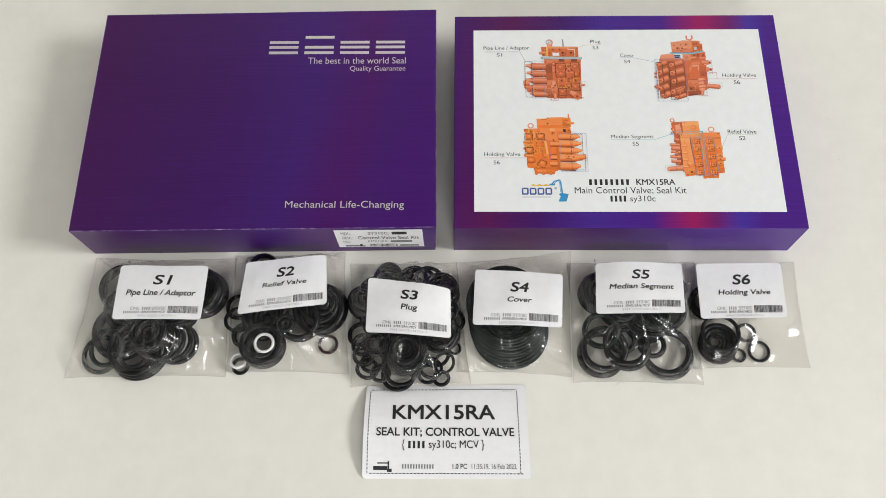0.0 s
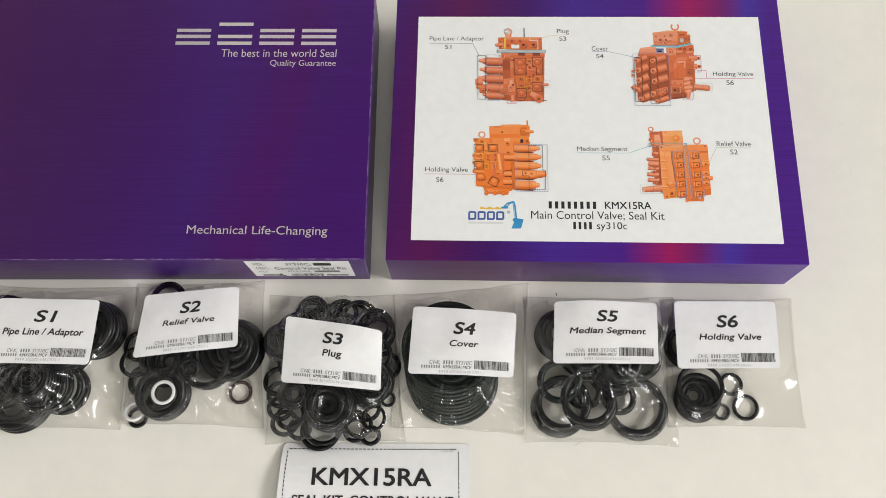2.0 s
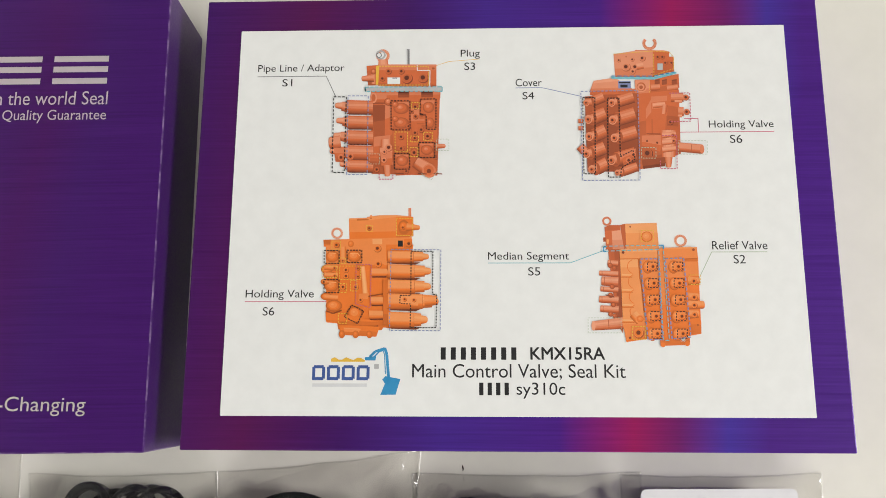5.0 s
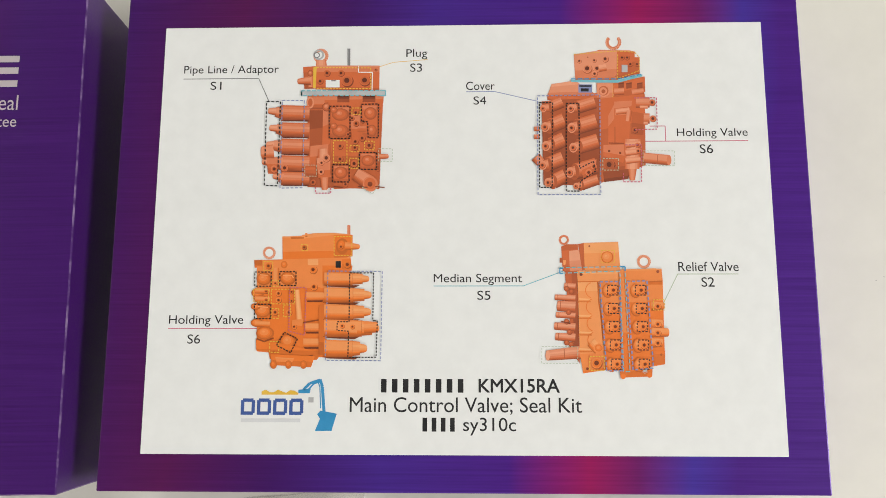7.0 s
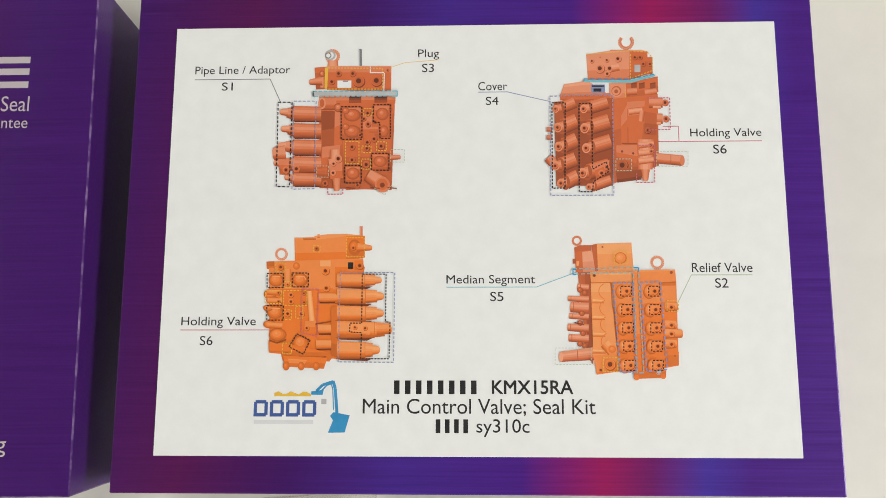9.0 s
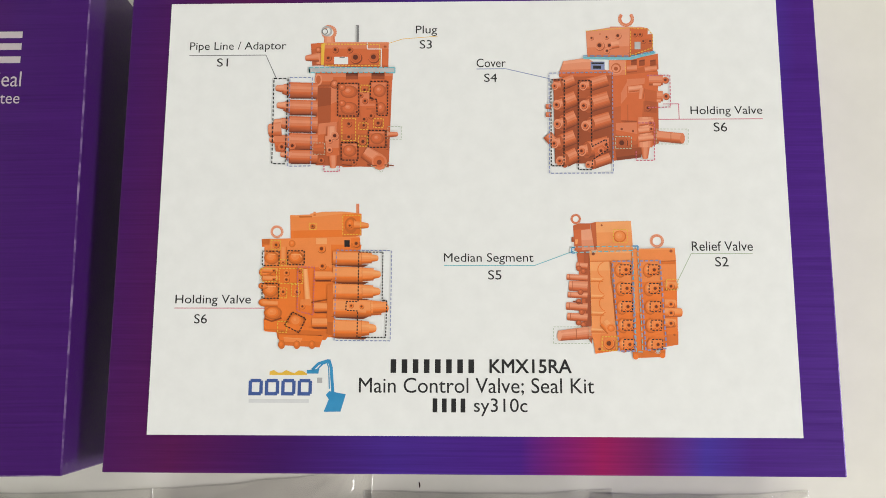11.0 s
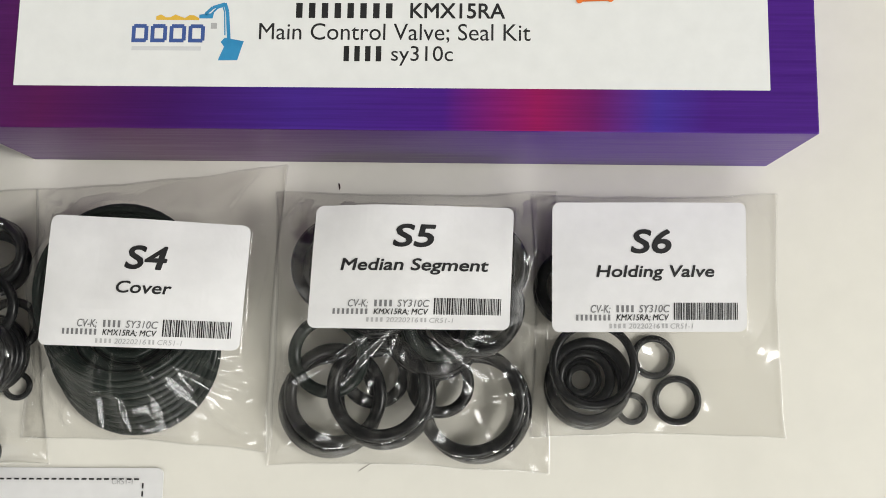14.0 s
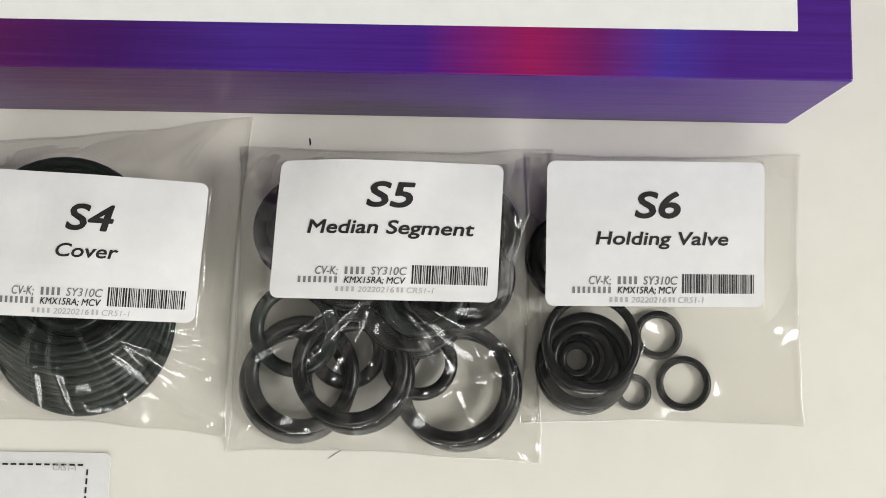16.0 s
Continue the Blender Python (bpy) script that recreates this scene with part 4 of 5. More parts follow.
    p.disc(480, 805, 14, "v5")
    p.disc(620, 798, 14, "v5")
    p.disc(256, 268, 8, "m1")
    p.disc(664, 252, 8, "m2")
    p.disc(290, 766, 7, "m1")
    p.tube(312, 625, 352, 668, 30, 30, h, 3, 8)
    p.disc(352, 660, 30, "v6", 26)
    p.dome(350, 658, 20, 18, h, 4, 7)
    p.port(338, 736, 30, h, 6)
    # right-hand fittings
    p.shade((610, 305), (688, 300), (686, 322), (612, 322), h, 3, 4, 3)
    for y, x1 in ((436, 690), (530, 684), (576, 716), (630, 684)):
        p.tube(630, y, x1, y, 26, 22, h, 2.4, 7, cap=0.4)
        p.port(664, y + 2, 18, h, 6)
    p.shade((640, 670), (702, 672), (702, 742), (644, 745), h, 5, 3.4)
    p.disc(682, 692, 6, "v2")
    # two columns of screw caps
    for k, y in enumerate((352, 450, 546, 642, 742)):
        for x in (424 + 5 * k, 572 + 5 * k):
            p.disc(x - 26, y + 4, 30, "v3", 38)
            p.dome(x - 26, y, 29, 36, h, 4.4, 7.6)
            p.shade((x - 28, y - 26), (x + 28, y - 26), (x + 28, y + 26), (x - 28, y + 26), h, 6.6, 5.2, 5)
            p.port(x + 4, y, 20, h, 6)
            p.frame_of(x - 28, y - 26, x + 28, y + 26, "ink", 5.5, )
    # call-outs
    p.dashes([(356, 308), (460, 306), (476, 776), (392, 776), (356, 308)], "slate", 7, 18, 10)
    p.dashes([(500, 306), (606, 302), (640, 762), (532, 772), (500, 306)], "slate", 7, 18, 10)
    p.dashes([(142, 232), (488, 226), (516, 780), (482, 780), (462, 250), (142, 262)], "teal", 5, 22, 10)
    p.line([(158, 236), (142, 236), (142, 264), (158, 264)], 6, "sky")
    p.line([(464, 226), (490, 226), (490, 250)], 7, "sky")
    p.frame_of(362, 138, 434, 206, "yellow", 4)
    p.frame_of(302, 702, 380, 774, "yellow", 5)
    p.frame_of(640, 402, 700, 458, "yellow", 4)
    p.frame_of(46, 652, 238, 738, "green", 3)
    p.place("valve_picture", leaf, "bright orange printed picture of a valve block")


valve_one()
valve_two()
valve_three()
valve_four()


# ---- rings ----
TORUS = {}
HEAPS = {}


def torus(big, small, mat):
    key = (round(big, 1), round(small, 2), mat.name)
    if key not in TORUS:
        n, m = 44, 10
        vs = [((big + small * math.cos(b)) * math.cos(a) / 1000, (big + small * math.cos(b)) * math.sin(a) / 1000, small * math.sin(b) / 1000)
              for a in (2 * math.pi * i / n for i in range(n)) for b in (2 * math.pi * k / m for k in range(m))]
        fs = [(i * m + k, (i + 1) % n * m + k, (i + 1) % n * m + (k + 1) % m, i * m + (k + 1) % m) for i in range(n) for k in range(m)]
        TORUS[key] = mesh_of("o_ring", vs, fs, [mat], smooth=True)
    return TORUS[key]


def ring(bag, x, y, outer, wall, base=0.3, tilt=0.0, toward=0.0, mat=None, oval=1.0):
    """An o-ring lying in a bag, in millimetres: its middle, outer radius, section radius, height of its underside and lean."""
    mat = mat or rubber
    ob = new("o_ring", torus(outer - wall, wall, mat))
    lean = math.sin(radians(tilt)) * (outer - wall)
    z = base + wall + abs(lean)
    ob.matrix_world = Matrix.Translation((x / 1000, y / 1000, z / 1000)) @ Matrix.Rotation(radians(toward), 4, "Z") @ Matrix.Rotation(radians(tilt), 4, "Y") @ Matrix.Diagonal((oval, 1, 1, 1))
    tone = {"white_plastic": "flat white plastic back-up ring", "dark_brown_rubber": "dark brown rubber o-ring", "dark_green_rubber": "dark greenish rubber o-ring"}.get(mat.name, "black rubber o-ring")
    size = "small" if outer < 8.5 else "large" if outer > 17 else "middle-sized"
    tagged(ob, f"{size} {tone} inside the clear {bag} bag", "o-ring", f"rings in the {bag} bag")
    HEAPS.setdefault(bag, []).append((x, y, outer, z + wall + abs(lean)))
    return ob


def pile(bag, x, y, outer, wall, n, dx=0.0, dy=0.0, shrink=0.0, base=0.3, tilt=0.0, toward=0.0, rise=1.75, mat=None, seed=1):
    """A fanned pile of rings, the lowest first."""
    rnd = random.Random(seed)
    for k in range(n):
        ring(bag, x + dx * k + rnd.uniform(-0.5, 0.5), y + dy * k + rnd.uniform(-0.5, 0.5), outer - shrink * k, wall, base + k * wall * rise,
             tilt, toward, mat)


# S1: heaps at the far end, a deep nest with rings fanned beside it, a leaning pair
pile("S1", -247, -43, 16.5, 2.0, 3, 0.4, -0.4, seed=2)
pile("S1", -190, -47, 18.0, 2.1, 5, -0.2, -0.3, 0.3, seed=3)
pile("S1", -192, -48, 13.0, 2.0, 4, 0.1, -0.2, 0.2, seed=31)
pile("S1", -192, -48, 8.4, 2.0, 3, 0.1, -0.2, 0.2, seed=32)
pile("S1", -229, -88, 20.5, 2.2, 3, 0.3, 0.5, 0.2, seed=4)
pile("S1", -243, -76, 19.8, 2.0, 3, 0.6, 0.1, 0.3, base=1, seed=6)
pile("S1", -220, -79, 13.8, 2.0, 5, 0.1, 0.1, 0.1, base=2.5, seed=61)
pile("S1", -220, -79, 9.4, 2.0, 5, 0.1, 0.1, 0.1, base=1.5, seed=62)
pile("S1", -221, -79, 5.2, 2.0, 4, 0.1, 0.1, 0.1, base=1.0, seed=63)
ring("S1", -215, -82, 15.6, 1.7, 9.0, 6, 0)
ring("S1", -212, -82, 15.5, 1.7, 6.2, 7, 0)
ring("S1", -208, -82, 15.5, 1.7, 3.6, 7, 0)
ring("S1", -204, -83, 15.0, 1.7, 0.5, 7, 0)
ring("S1", -255.5, -91, 13.8, 1.6, 0.3, 6, 200, rubber_green)
ring("S1", -250, -87.5, 13.6, 1.6, 4.2, 14, 200, rubber_green)
pile("S1", -231, -92, 12.5, 2.0, 3, 0.2, 0.4, 0.2, base=0.5, seed=7)
pile("S1", -206, -60, 15.0, 2.0, 4, 0.2, 0.4, 0.2, base=0.5, seed=64)
pile("S1", -233, -61, 16.0, 2.0, 4, 0.2, 0.4, 0.2, base=0.5, seed=65)
pile("S1", -241, -59, 17.0, 2.0, 3, 0.3, -0.3, 0.3, base=0.5, seed=67)
pile("S1", -217, -48, 14.0, 2.0, 4, 0.2, 0.4, 0.2, base=0.5, seed=66)

# S2: nested rings under the label, two white ones, a brown one apart
pile("S2", -106, -58, 19.0, 2.0, 3, -0.2, -0.3, 0.3, seed=8)
pile("S2", -106, -57, 14.6, 2.0, 3, -0.2, 0.1, 0.3, seed=9)
pile("S2", -105, -56, 10.2, 2.0, 3, 0.1, 0.2, 0.3, base=0.6, seed=91)
pile("S2", -105, -56, 5.8, 1.8, 3, 0.1, 0.2, 0.2, base=1.0, seed=92)
pile("S2", -120, -67, 15.0, 1.9, 3, 0.4, -0.4, 0.3, base=2.5, seed=93)
pile("S2", -144, -85, 15.5, 2.2, 3, 0.1, 0.2, 0.2, seed=12)
pile("S2", -144, -85, 11.0, 2.2, 3, 0.1, 0.2, 0.2, seed=13)
pile("S2", -145, -64, 16.5, 2.0, 3, 0.4, -0.4, 0.3, seed=10)
pile("S2", -145, -64, 12.0, 2.0, 3, 0.3, -0.3, 0.3, seed=11)
pile("S2", -143, -66, 7.5, 2.0, 3, 0.2, 0.2, 0.2, seed=67)
ring("S2", -150, -26, 10.6, 1.4, 0.3)
ring("S2", -149, -27, 9.8, 1.4, 3.2)
ring("S2", -164, -56, 9.5, 1.4, 0.3)
ring("S2", -163, -66, 10.0, 1.3, 2.0, 12, 90)
ring("S2", -128, -71, 6.7, 1.4, 12.0, 3, 90)
ring("S2", -128, -71, 4.1, 1.4, 10.5)
ring("S2", -141.4, -85, 7.1, 1.0, 12.6, 0, 0, nylon)
ring("S2", -160, -95, 6.3, 1.1, 2.8, 14, 100, nylon)
ring("S2", -159, -98, 6.2, 1.2, 0.3)
ring("S2", -158, -78, 8.6, 1.6, 3.4, 18, 180, rubber_green)
ring("S2", -156.6, -79.5, 6.2, 0.8, 2.4, 26, 180, nylon)
ring("S2", -159, -76, 8.6, 1.5, 0.3, 0, 0, rubber_green)
ring("S2", -100, -82.5, 7.0, 1.0, 0.3, mat=rubber_brown)

# S3: a crowded bag: a deep nest in front, a side nest, thin rings in all sizes
loose = random.Random(21)
pile("S3", -46, -90, 14.8, 1.7, 5, 0.1, -0.1, 0.1, base=1.5, seed=22)
pile("S3", -46, -90, 11.0, 2.0, 5, 0.1, -0.1, 0.1, base=1.0, seed=23)
pile("S3", -46, -90, 6.8, 2.1, 4, 0.1, -0.1, 0.1, base=1.0, seed=24)
pile("S3", -46, -90, 3.2, 1.5, 4, 0.0, 0.0, 0.0, base=1.0, seed=25)
pile("S3", -76, -53, 12.0, 1.8, 4, 0.2, -0.3, 0.2, seed=26)
pile("S3", -76, -53, 8.2, 1.8, 4, 0.1, -0.2, 0.1, seed=27)
pile("S3", -76, -53, 4.4, 1.7, 3, 0.1, -0.1, 0.1, seed=28)
pile("S3", -22, -75, 12.6, 1.5, 4, 0.3, -0.4, 0.3, base=1.0, seed=29)
pile("S3", -61, -36, 10.0, 1.5, 4, 0.6, 0.4, 0.2, seed=30)
ring("S3", -67, -84, 9.2, 1.5, 7.5, 6, 30)
ring("S3", -67, -84, 5.8, 1.6, 6.0, 6, 30)
ring("S3", -67, -83, 9.0, 1.6, 2.0, 6, 30)
singles = ((-37, -38, 11.5, 1.4, 2, 10, 80), (-42, -36, 10, 1.4, 5, 16, 100), (-31, -37, 10.5, 1.4, 5, 20, 60), (-22, -42, 9.8, 1.5, 1, 12, 40), (-20, -47, 10.5, 1.5, 3, 14, 20),
           (-13, -85, 4.6, 0.9, 0.3, 8, 0), (-51, -104, 11.8, 1.5, 0.4, 8, 90), (-49, -101, 12.0, 1.4, 2.5, 8, 90), (-20, -97, 7.8, 1.0, 5, 22, 170), (-22, -106, 6.2, 1.3, 0.5, 14, 90),
           (-29, -100, 8.6, 1.2, 3, 22, 45), (-31, -103, 7.5, 1.3, 0.5, 10, 120), (-72, -100, 8.2, 1.4, 0.5, 16, 60), (-68, -96, 9.0, 1.4, 3, 20, 110), (-75, -92, 7.6, 1.4, 2, 24, 30),
           (-63, -103, 7.2, 1.4, 1, 16, 80), (-78, -76, 9.0, 1.5, 1, 10, 150), (-76, -84, 8.0, 1.4, 3, 18, 200), (-14, -66, 8.5, 1.4, 2, 16, 0), (-25, -90, 9.0, 1.3, 2, 18, 250))
for x, y, r, w, base, tilt, toward in singles:
    ring("S3", x, y, r, w, base, tilt, toward)
for k in range(44):
    ring("S3", -45 + loose.uniform(-26, 24), -62 + loose.uniform(-19, 22), loose.uniform(8, 14), loose.uniform(1.2, 1.8), 0.4 + loose.uniform(0, 9), loose.uniform(1, 12), loose.uniform(0, 360))

# S4: one fanned stack of wide thin rings
for k in range(10):
    ring("S4", 24.5 - 0.28 * k + loose.uniform(-0.5, 0.5), -73.5 + k * 2.0 + loose.uniform(-0.3, 0.3), 26.4 + 0.1 * k, 1.5, 0.3 + k * 0.95, 2.0, 270, rubber_green)
for k in range(5):
    ring("S4", 23.5 + loose.uniform(-0.5, 0.5), -68 + k * 1.4, 22.8 - 0.2 * k, 1.6, 0.3 + k * 1.6, 2.0, 270, rubber_green)
    ring("S4", 23.5, -67 + k * 1.0, 18.8 - 0.2 * k, 1.7, 0.3 + k * 1.5, 2.0, 270, rubber_green)
    ring("S4", 23.5, -66 + k * 0.8, 14.4 - 0.2 * k, 1.8, 0.3 + k * 1.4, 2.0, 270, rubber_green)
    ring("S4", 23.5, -65 + k * 0.6, 9.8 - 0.2 * k, 1.8, 0.3 + k * 1.3, 2.0, 270, rubber_green)

# S5: thick wide rings
ring("S5", 131.0, -89.0, 17.4, 2.0, 0.3)
ring("S5", 129.4, -87.2, 17.0, 2.0, 4.3, 1, 60)
ring("S5", 86, -89, 16.4, 2.0, 0.3)
ring("S5", 88, -86, 16.0, 2.0, 3.6, 5, 150)
ring("S5", 103, -86, 16.0, 2.0, 4.2, 4, 60)
ring("S5", 102, -83.5, 16.0, 2.0, 7.8, 4, 60)
ring("S5", 100, -79, 11.0, 2.0, 3.0, 4, 60)
ring("S5", 120, -82, 10.5, 1.8, 2.0, 8, 30)
ring("S5", 86, -74, 13.0, 2.0, 5.0, 12, 200, rubber_green)
pile("S5", 88, -46, 15.6, 2.0, 4, 0.3, -0.3, 0.3, seed=41)
pile("S5", 88, -46, 11.0, 2.0, 4, 0.2, -0.2, 0.2, seed=44)
pile("S5", 133, -45, 14.2, 2.0, 4, -0.3, -0.4, 0.2, seed=42)
pile("S5", 131, -58, 15.2, 2.0, 4, -0.3, -0.4, 0.2, base=1, seed=45)
pile("S5", 120, -64, 12.6, 2.0, 4, 0.2, 0.2, 0.2, base=3, seed=43, mat=rubber_green)
pile("S5", 118, -66, 15.6, 2.2, 3, -0.3, 0.3, 0.3, base=0.4, seed=71)
pile("S5", 100, -57, 13.5, 2.2, 4, 0.4, 0.3, 0.3, base=0.4, seed=72)
pile("S5", 118, -66, 8.0, 2.2, 3, 0.2, 0.2, 0.3, base=0.4, seed=73)

# S6: nested rings and three small ones
ring("S6", 165.0, -82.3, 13.2, 1.8, 0.3)
ring("S6", 165.2, -80.6, 13.4, 1.7, 3.4)
ring("S6", 166.2, -75.4, 13.4, 1.3, 6.8, 4, 90)
ring("S6", 164.5, -79.5, 9.6, 1.5, 0.3)
ring("S6", 164.2, -79.8, 9.2, 1.5, 3.0)
ring("S6", 163.2, -80.0, 6.6, 1.3, 0.3)
ring("S6", 163.0, -80.2, 5.0, 1.1, 2.8)
ring("S6", 185.8, -73.0, 6.8, 1.05, 0.3)
ring("S6", 192.8, -86.1, 7.6, 1.05, 0.3)
ring("S6", 179.0, -88.8, 5.0, 0.95, 0.3)
pile("S6", 160, -52, 12.0, 1.8, 2, 0.4, 0.4, 0.2, seed=52)


# ---- bags ----
def sealed_bag(code, title, corners, label_corners, label_z, bulge, title_box, seed, sag=0.0, dv=0.0, crinkle=1.0, note="black rubber rings"):
    """A clear bag over its rings, with a white label on the film. Corners in millimetres: far left, far right, near left, near right."""
    bag = tagged(new("clear_bag"), f"clear bag of {note} under a white {code} label", "bag", "bags of seal rings")
    mid = [sum(c[k] for c in corners) / 4000 for k in (0, 1)]
    bag.location = (mid[0], mid[1], 0)
    area, card = quad(*corners), quad(*label_corners)
    heap = HEAPS[code]

    def label_at(u, v):
        x, y = card(u, v)
        z = (1 - v) * ((1 - u) * label_z[0] + u * label_z[1]) + v * ((1 - u) * label_z[2] + u * label_z[3])
        z += bulge * (4 * u * (1 - u)) * (0.4 + 0.6 * math.sin(math.pi * min(1, v * 0.8 + 0.1)))
        z += 1.1 * noise.noise((x * 0.06 + seed, y * 0.05, 0.3)) * (0.35 if code == "S6" else 1.0) + sag * math.sin(2.2 * math.pi * u + seed) * (1 - v)
        return x, y, z

    def spread(u, v):
        """The bag's outline, drawn in a little by its contents and not quite straight."""
        a = 0.5 + (u - 0.5) * (1 - 0.035 * math.sin(math.pi * v)) + 0.007 * noise.noise((v * 5, seed, 0.2))
        b = 0.5 + (v - 0.5) * (1 - 0.030 * math.sin(math.pi * u)) + 0.007 * noise.noise((u * 5, seed, 7.2))
        return area(a, b)

    # the film as a skin stretched over the rings and held down by the label
    n = 96
    plan = np.array([[spread(i / n, k / n) for k in range(n + 1)] for i in range(n + 1)])
    px, py = plan[:, :, 0], plan[:, :, 1]
    least, gap = np.full(px.shape, 0.35), np.full(px.shape, 99.0)
    for cx, cy, r, top in heap:
        d = np.hypot(px - cx, py - cy) - r
        least = np.where(d < 0.3, np.maximum(least, top + 0.4), least)
        gap = np.minimum(gap, d)
    (ax, ay), (bx, by), (ex, ey) = label_corners[0], label_corners[1], label_corners[2]
    det = (bx - ax) * (ey - ay) - (by - ay) * (ex - ax)
    lu = ((px - ax) * (ey - ay) - (py - ay) * (ex - ax)) / det
    lv = ((py - ay) * (bx - ax) - (px - ax) * (by - ay)) / det
    held = (lu > -0.01) & (lu < 1.01) & (lv > -0.01) & (lv < 1.01)
    under = np.zeros(px.shape)
    for i, k in zip(*np.nonzero(held)):
        under[i, k] = label_at(min(1, max(0, lu[i, k])), min(1, max(0, lv[i, k])))[2] - 0.9
    skin = np.where(held, under, least)
    for _ in range(260):
        skin[1:-1, 1:-1] = (skin[:-2, 1:-1] + skin[2:, 1:-1] + skin[1:-1, :-2] + skin[1:-1, 2:]) / 4
        skin = np.where(held, under, np.maximum(skin, least))
        skin[0], skin[-1], skin[:, 0], skin[:, -1] = 0.35, 0.35, 0.35, 0.35
    mx, my = sum(c[0] for c in heap) / len(heap), sum(c[1] for c in heap) / len(heap)
    for i in range(1, n):
        for k in range(1, n):
            if held[i, k]:
                continue
            x, y = px[i, k], py[i, k]
            far = math.hypot(x - mx, y - my) + 1e-6
            ux, uy = (x - mx) / far, (y - my) / far
            fold = max(0.0, 1 - 3.0 * abs(noise.noise((ux * 2.7 + 3 * seed, uy * 2.7, far * 0.022 + seed)))) ** 2
            cross = max(0.0, 1 - 3.5 * abs(noise.noise((x * 0.040 + 5 * seed, y * 0.055, seed * 3.1 + 9)))) ** 2
            fine = max(0.0, 1 - 5.0 * abs(noise.noise((x * 0.13 + 3 * seed, y * 0.10, seed * 2.3 + 5)))) ** 2
            open_part = min(1.0, max(0.4, (gap[i, k] + 6) / 9))
            rim = min(1.0, min(i, n - i, k, n - k) / 7)
            away = min(1.0, max(-lu[i, k], lu[i, k] - 1, -lv[i, k], lv[i, k] - 1) * 8)
            skin[i, k] += (3.0 * fold + 2.2 * cross + 0.25 * fine) * rim * open_part * max(0.0, away) * crinkle

    verts = [(px[i, k] / 1000 - mid[0], py[i, k] / 1000 - mid[1], skin[i, k] / 1000) for i in range(n + 1) for k in range(n + 1)]
    w = n + 1
    faces = [(i * w + k, i * w + k + 1, (i + 1) * w + k + 1, (i + 1) * w + k) for i in range(n) for k in range(n)]
    child("front_film", mesh_of("front_film", verts, faces, [film], smooth=True), bag, "clear crinkled plastic film")
    back = [(px[i, k] / 1000 - mid[0], py[i, k] / 1000 - mid[1], 0.0001) for i in range(0, n + 1, 8) for k in range(0, n + 1, 8)]
    b = n // 8 + 1
    child("back_film", mesh_of("back_film", back, [(i * b + k, i * b + k + 1, (i + 1) * b + k + 1, (i + 1) * b + k) for i in range(b - 1) for k in range(b - 1)], [back_clear]), bag)

    def hem(points, wide, nx, ny):
        """A welded edge of the film."""
        vs = []
        for x, y in points:
            for s, up in ((-wide, 0.0), (-wide * 0.3, 0.25), (wide * 0.3, 0.25), (wide, 0.0)):
                vs.append(((x + nx * s) / 1000 - mid[0], (y + ny * s) / 1000 - mid[1], (0.6 + up) / 1000))
        fs = [(4 * i + j, 4 * i + j + 1, 4 * i + j + 5, 4 * i + j + 4) for i in range(len(points) - 1) for j in range(3)]
        child("welded_edge", mesh_of("welded_edge", vs, fs, [film_fold], smooth=True), bag)

    for i in (0, n):
        hem([plan[i, k] for k in range(0, n + 1, 3)], 0.4, 1, 0)
        hem([plan[k, i] for k in range(0, n + 1, 3)], 0.3, 0, 1)

    def at(u, v):
        x, y, z = label_at(u, v)
        return x / 1000 - mid[0], y / 1000 - mid[1], z / 1000

    tag = child("label", sheet("label", at, label_paper), bag, "white paper label with black print")
    word(code, at, 0.405, 0.21 + dv, 0.615, 0.40 + dv, ink, tag, 0.034, 0.14)
    word(title, at, title_box[0], 0.49 + dv, title_box[1], title_box[2] + dv, ink, tag, 0.022, 0.14)
    word("CV-K;", at, 0.199, 0.795 + 0.5 * dv, 0.30, 0.862 + 0.5 * dv, grey_ink, tag, 0.004, 0.18)
    strips("withheld_word", letter_bars(4, 0.325, 0.797 + 0.5 * dv, 0.425, 0.85 + 0.5 * dv), at, grey_ink, tag)
    word("SY310C", at, 0.447, 0.795 + 0.5 * dv, 0.604, 0.852 + 0.5 * dv, grey_ink, tag, 0.004, 0.18)
    strips("withheld_word", letter_bars(8, 0.118, 0.868 + 0.5 * dv, 0.305, 0.912 + 0.5 * dv), at, grey_ink, tag)
    word("KMX15RA; MCV", at, 0.33, 0.866 + 0.5 * dv, 0.60, 0.92 + 0.5 * dv, ink, tag, 0.008, 0.18)
    strips("withheld_word", letter_bars(4, 0.29, 0.938 + 0.5 * dv, 0.383, 0.972 + 0.5 * dv) + letter_bars(2, 0.56, 0.938 + 0.5 * dv, 0.597, 0.972 + 0.5 * dv), at, pale_ink, tag)
    word("20220216", at, 0.393, 0.936 + 0.5 * dv, 0.553, 0.975 + 0.5 * dv, pale_ink, tag, 0.0, 0.15)
    word("CR51-1", at, 0.607, 0.936 + 0.5 * dv, 0.724, 0.975 + 0.5 * dv, pale_ink, tag, 0.0, 0.15)
    rnd = random.Random(9)
    u, bars = 0.625, []
    while u < 0.955:
        wide = rnd.choice((0.0032, 0.0032, 0.005, 0.0075))
        bars.append((u, 0.778 + 0.5 * dv, u + wide, 0.909 + 0.5 * dv))
        u += wide + rnd.choice((0.0035, 0.0035, 0.0055))
    strips("barcode", bars, at, ink, tag, cuts=1)
    return bag


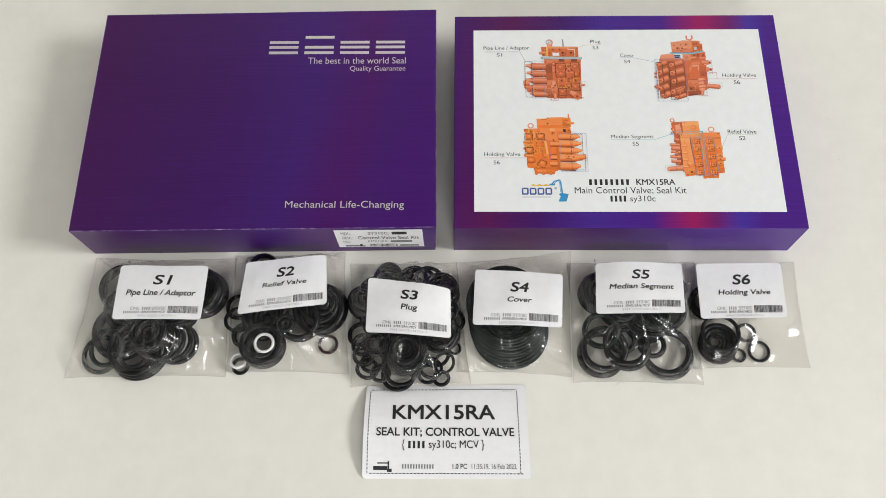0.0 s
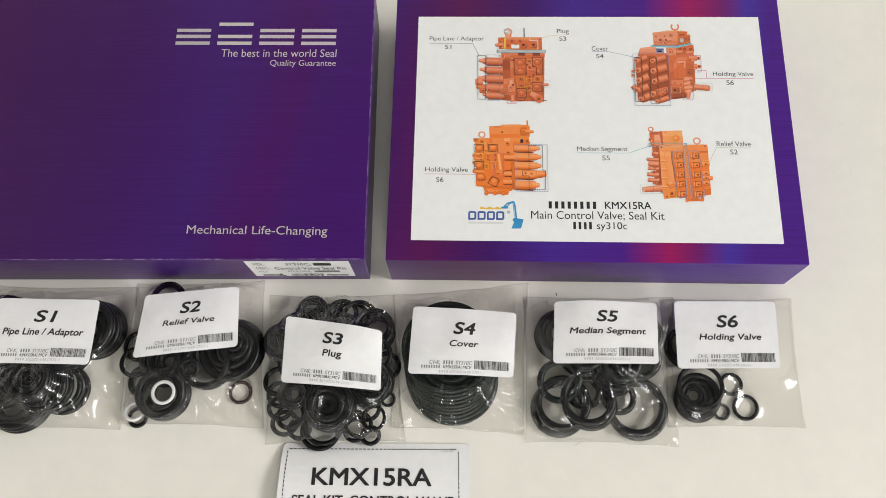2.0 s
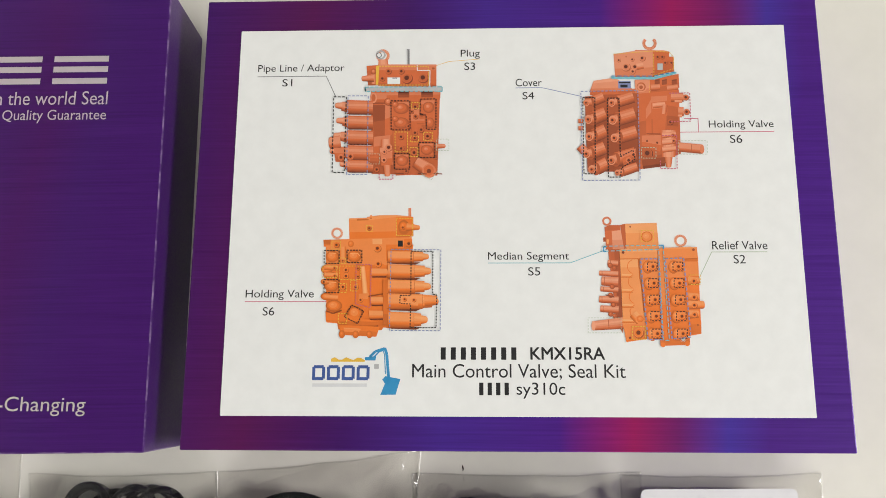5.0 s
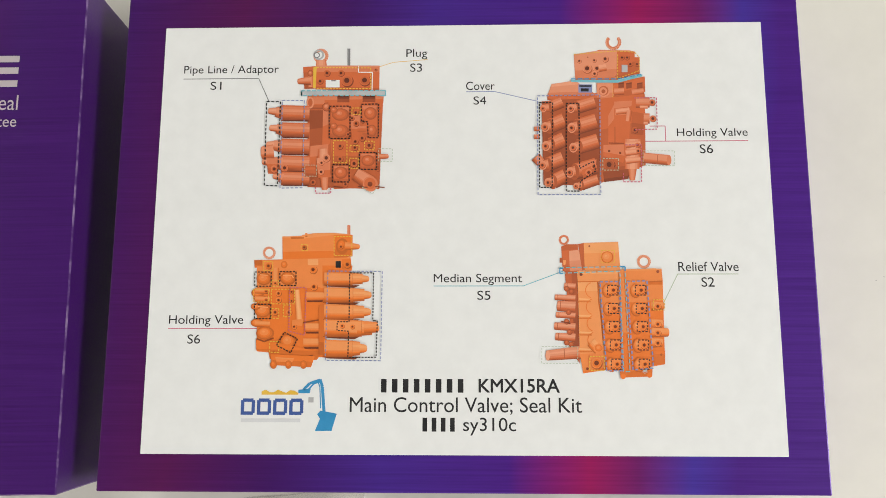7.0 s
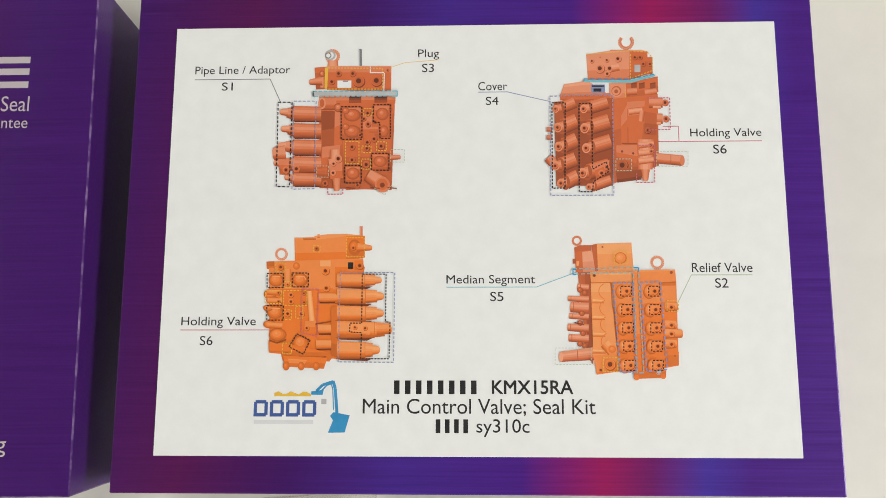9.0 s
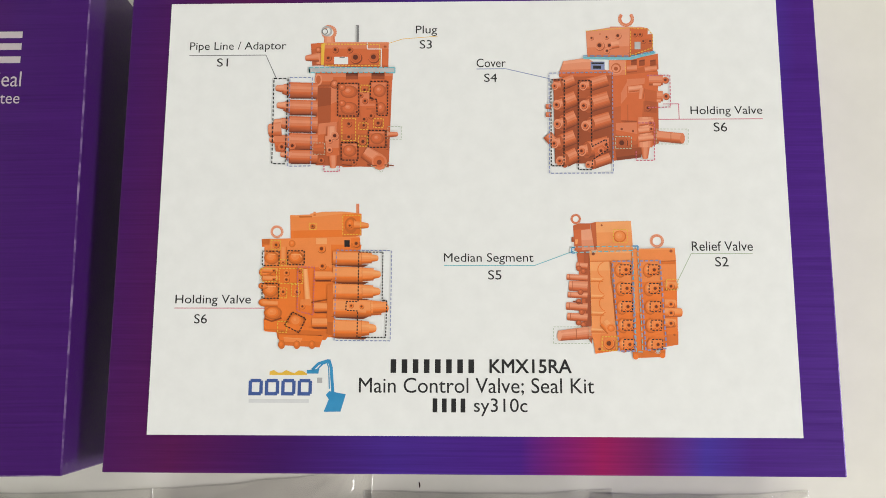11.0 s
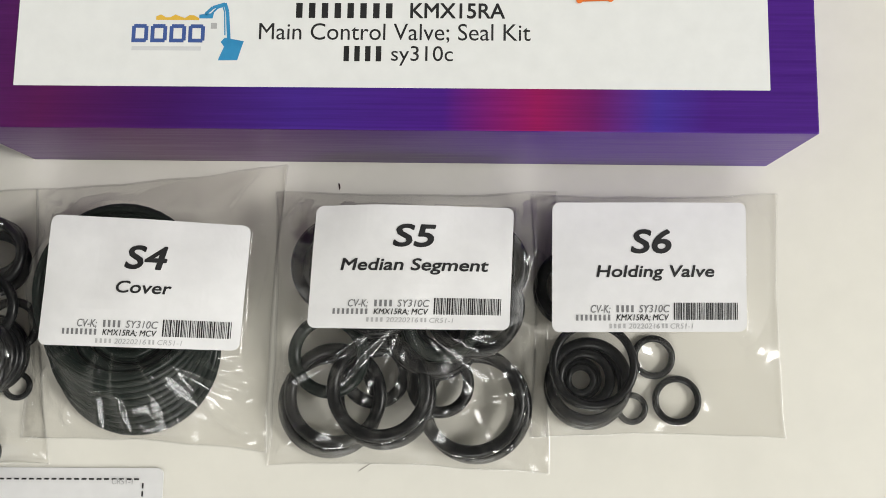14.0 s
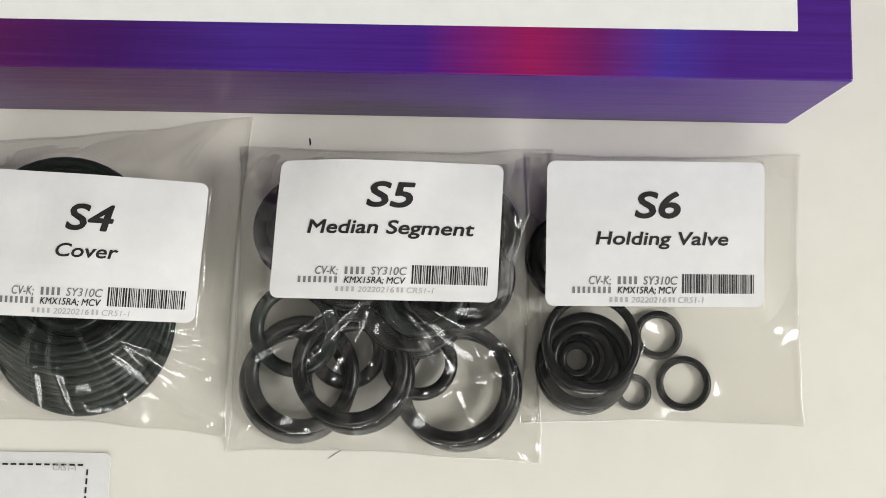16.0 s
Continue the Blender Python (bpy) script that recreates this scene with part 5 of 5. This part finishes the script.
sealed_bag("S6", "Holding Valve", ((148, -22), (226, -21), (148, -98), (226, -97)), ((153.5, -26.6), (212, -26), (153.5, -66), (211.5, -65)), (12, 12, 11, 11.5), 0.4, (0.227, 0.834, 0.61), 6, crinkle=0.15)
sealed_bag("S5", "Median Segment", ((66, -22), (156, -21), (66.5, -108), (153.5, -109)), ((83, -30), (141.3, -30), (81.3, -66), (140, -66)), (22, 22, 21, 23.5), 2.5, (0.15, 0.885, 0.62), 5, 0.7, -0.055, 1.8)
sealed_bag("S4", "Cover", ((-12, -22), (69.5, -13), (-11, -101), (66, -104)), ((1, -32.5), (61.5, -35), (-1, -72), (59.3, -73)), (15, 12.5, 15, 12), 3.0, (0.377, 0.652, 0.585), 4, crinkle=1.2)
sealed_bag("S3", "Plug", ((-88, -23), (-12, -22), (-83, -112), (-2, -109)), ((-72, -41), (-16, -49), (-72.5, -79), (-15.5, -83)), (22, 22, 20, 20), 4.5, (0.41, 0.61, 0.63), 3, 1.2, -0.04, 1.8)
sealed_bag("S2", "Relief Valve", ((-171, -17), (-92, -14), (-169, -102), (-85, -103)), ((-158, -28.6), (-102.8, -22.6), (-161, -66), (-100.2, -58.2)), (17, 17, 16.5, 16.5), 2.0, (0.25, 0.77, 0.58), 2, 0.4, -0.03, 1.5)
sealed_bag("S1", "Pipe Line / Adaptor", ((-272, -19), (-170, -19), (-280, -107), (-169, -105)), ((-243, -33), (-182.5, -33), (-244.5, -71), (-184, -71)), (22, 22, 21, 21), 2.2, (0.12, 0.90, 0.63), 1, 0.8, -0.03, 1.7)


# ---- card ----
note = tagged(new("label_card"), "white printed label card with a dashed border, slightly curled", "label", "")
CARD = quad((-72, -111), (34.5, -109.5), (-72.5, -171.5), (36.5, -171))


def on_card(u, v):
    x, y = CARD(u, v)
    return x / 1000, y / 1000, (0.5 + math.sin(math.pi * v) ** 0.8 * (2.2 + 5.0 * (1 - u) ** 1.5)) / 1000


def card_word(text, x0, y0, x1, y1, mat, bold=0.0):
    word(text, on_card, (x0 + 72) / 107.5, (-110 - y0) / 61, (x1 + 72) / 107.5, (-110 - y1) / 61, mat, face, bold, lift=0.00026)


def card_bars(name, boxes, mat):
    strips(name, [((a + 72) / 107.5, (-110 - b) / 61, (c + 72) / 107.5, (-110 - d) / 61) for a, b, c, d in boxes], on_card, mat, face, lift=0.00018, cuts=4)


face = child("card_sheet", sheet("card_sheet", on_card, label_paper, (0.02, 0.035), 0.0004), note)
card_word("KMX15RA", -53.5, -123.8, 14, -133.6, ink, 0.024)
card_word("SEAL KIT; CONTROL VALVE", -63.6, -138.9, 26.2, -145.2, ink, 0.016)
card_bars("withheld_word", letter_bars(4, -43.5, -147.6, -31.5, -152.2), ink)
card_word("{", -46.8, -146.8, -45.2, -153.6, ink)
card_word("sy310c; MCV }", -29.5, -146.8, 6.4, -153.6, ink)
card_bars("withheld_word", letter_bars(12, -47, -162.2, -26, -164.9), grey_ink)
card_word("1.0 PC", -14.2, -161.8, -5, -164.9, ink)
card_word("11:35:19, 16 Feb 2022", -2.0, -161.8, 26.6, -165.4, grey_ink)
card_word("CR51-1", 19.5, -113.2, 26, -114.8, pale_ink)
card_bars("maker_mark", [(-65, -163.4, -56, -165.8), (-62.5, -161.2, -55.5, -161.9), (-55.8, -160.2, -54.8, -165), (-56.2, -165, -53.2, -167)], ink)
dash = [(-68 + k * 2.36, -113, -68 + k * 2.36 + 1.55, -113.5) for k in range(41)] + [(-67.5 + k * 2.36, -167.6, -67.5 + k * 2.36 + 1.55, -168.1) for k in range(42)]
dash += [(-69.2, -114.4 - k * 2.36, -68.7, -115.95 - k * 2.36) for k in range(23)] + [(29.0, -114.4 - k * 2.36, 29.5, -115.95 - k * 2.36) for k in range(23)]
card_bars("dashed_border", dash, ink)
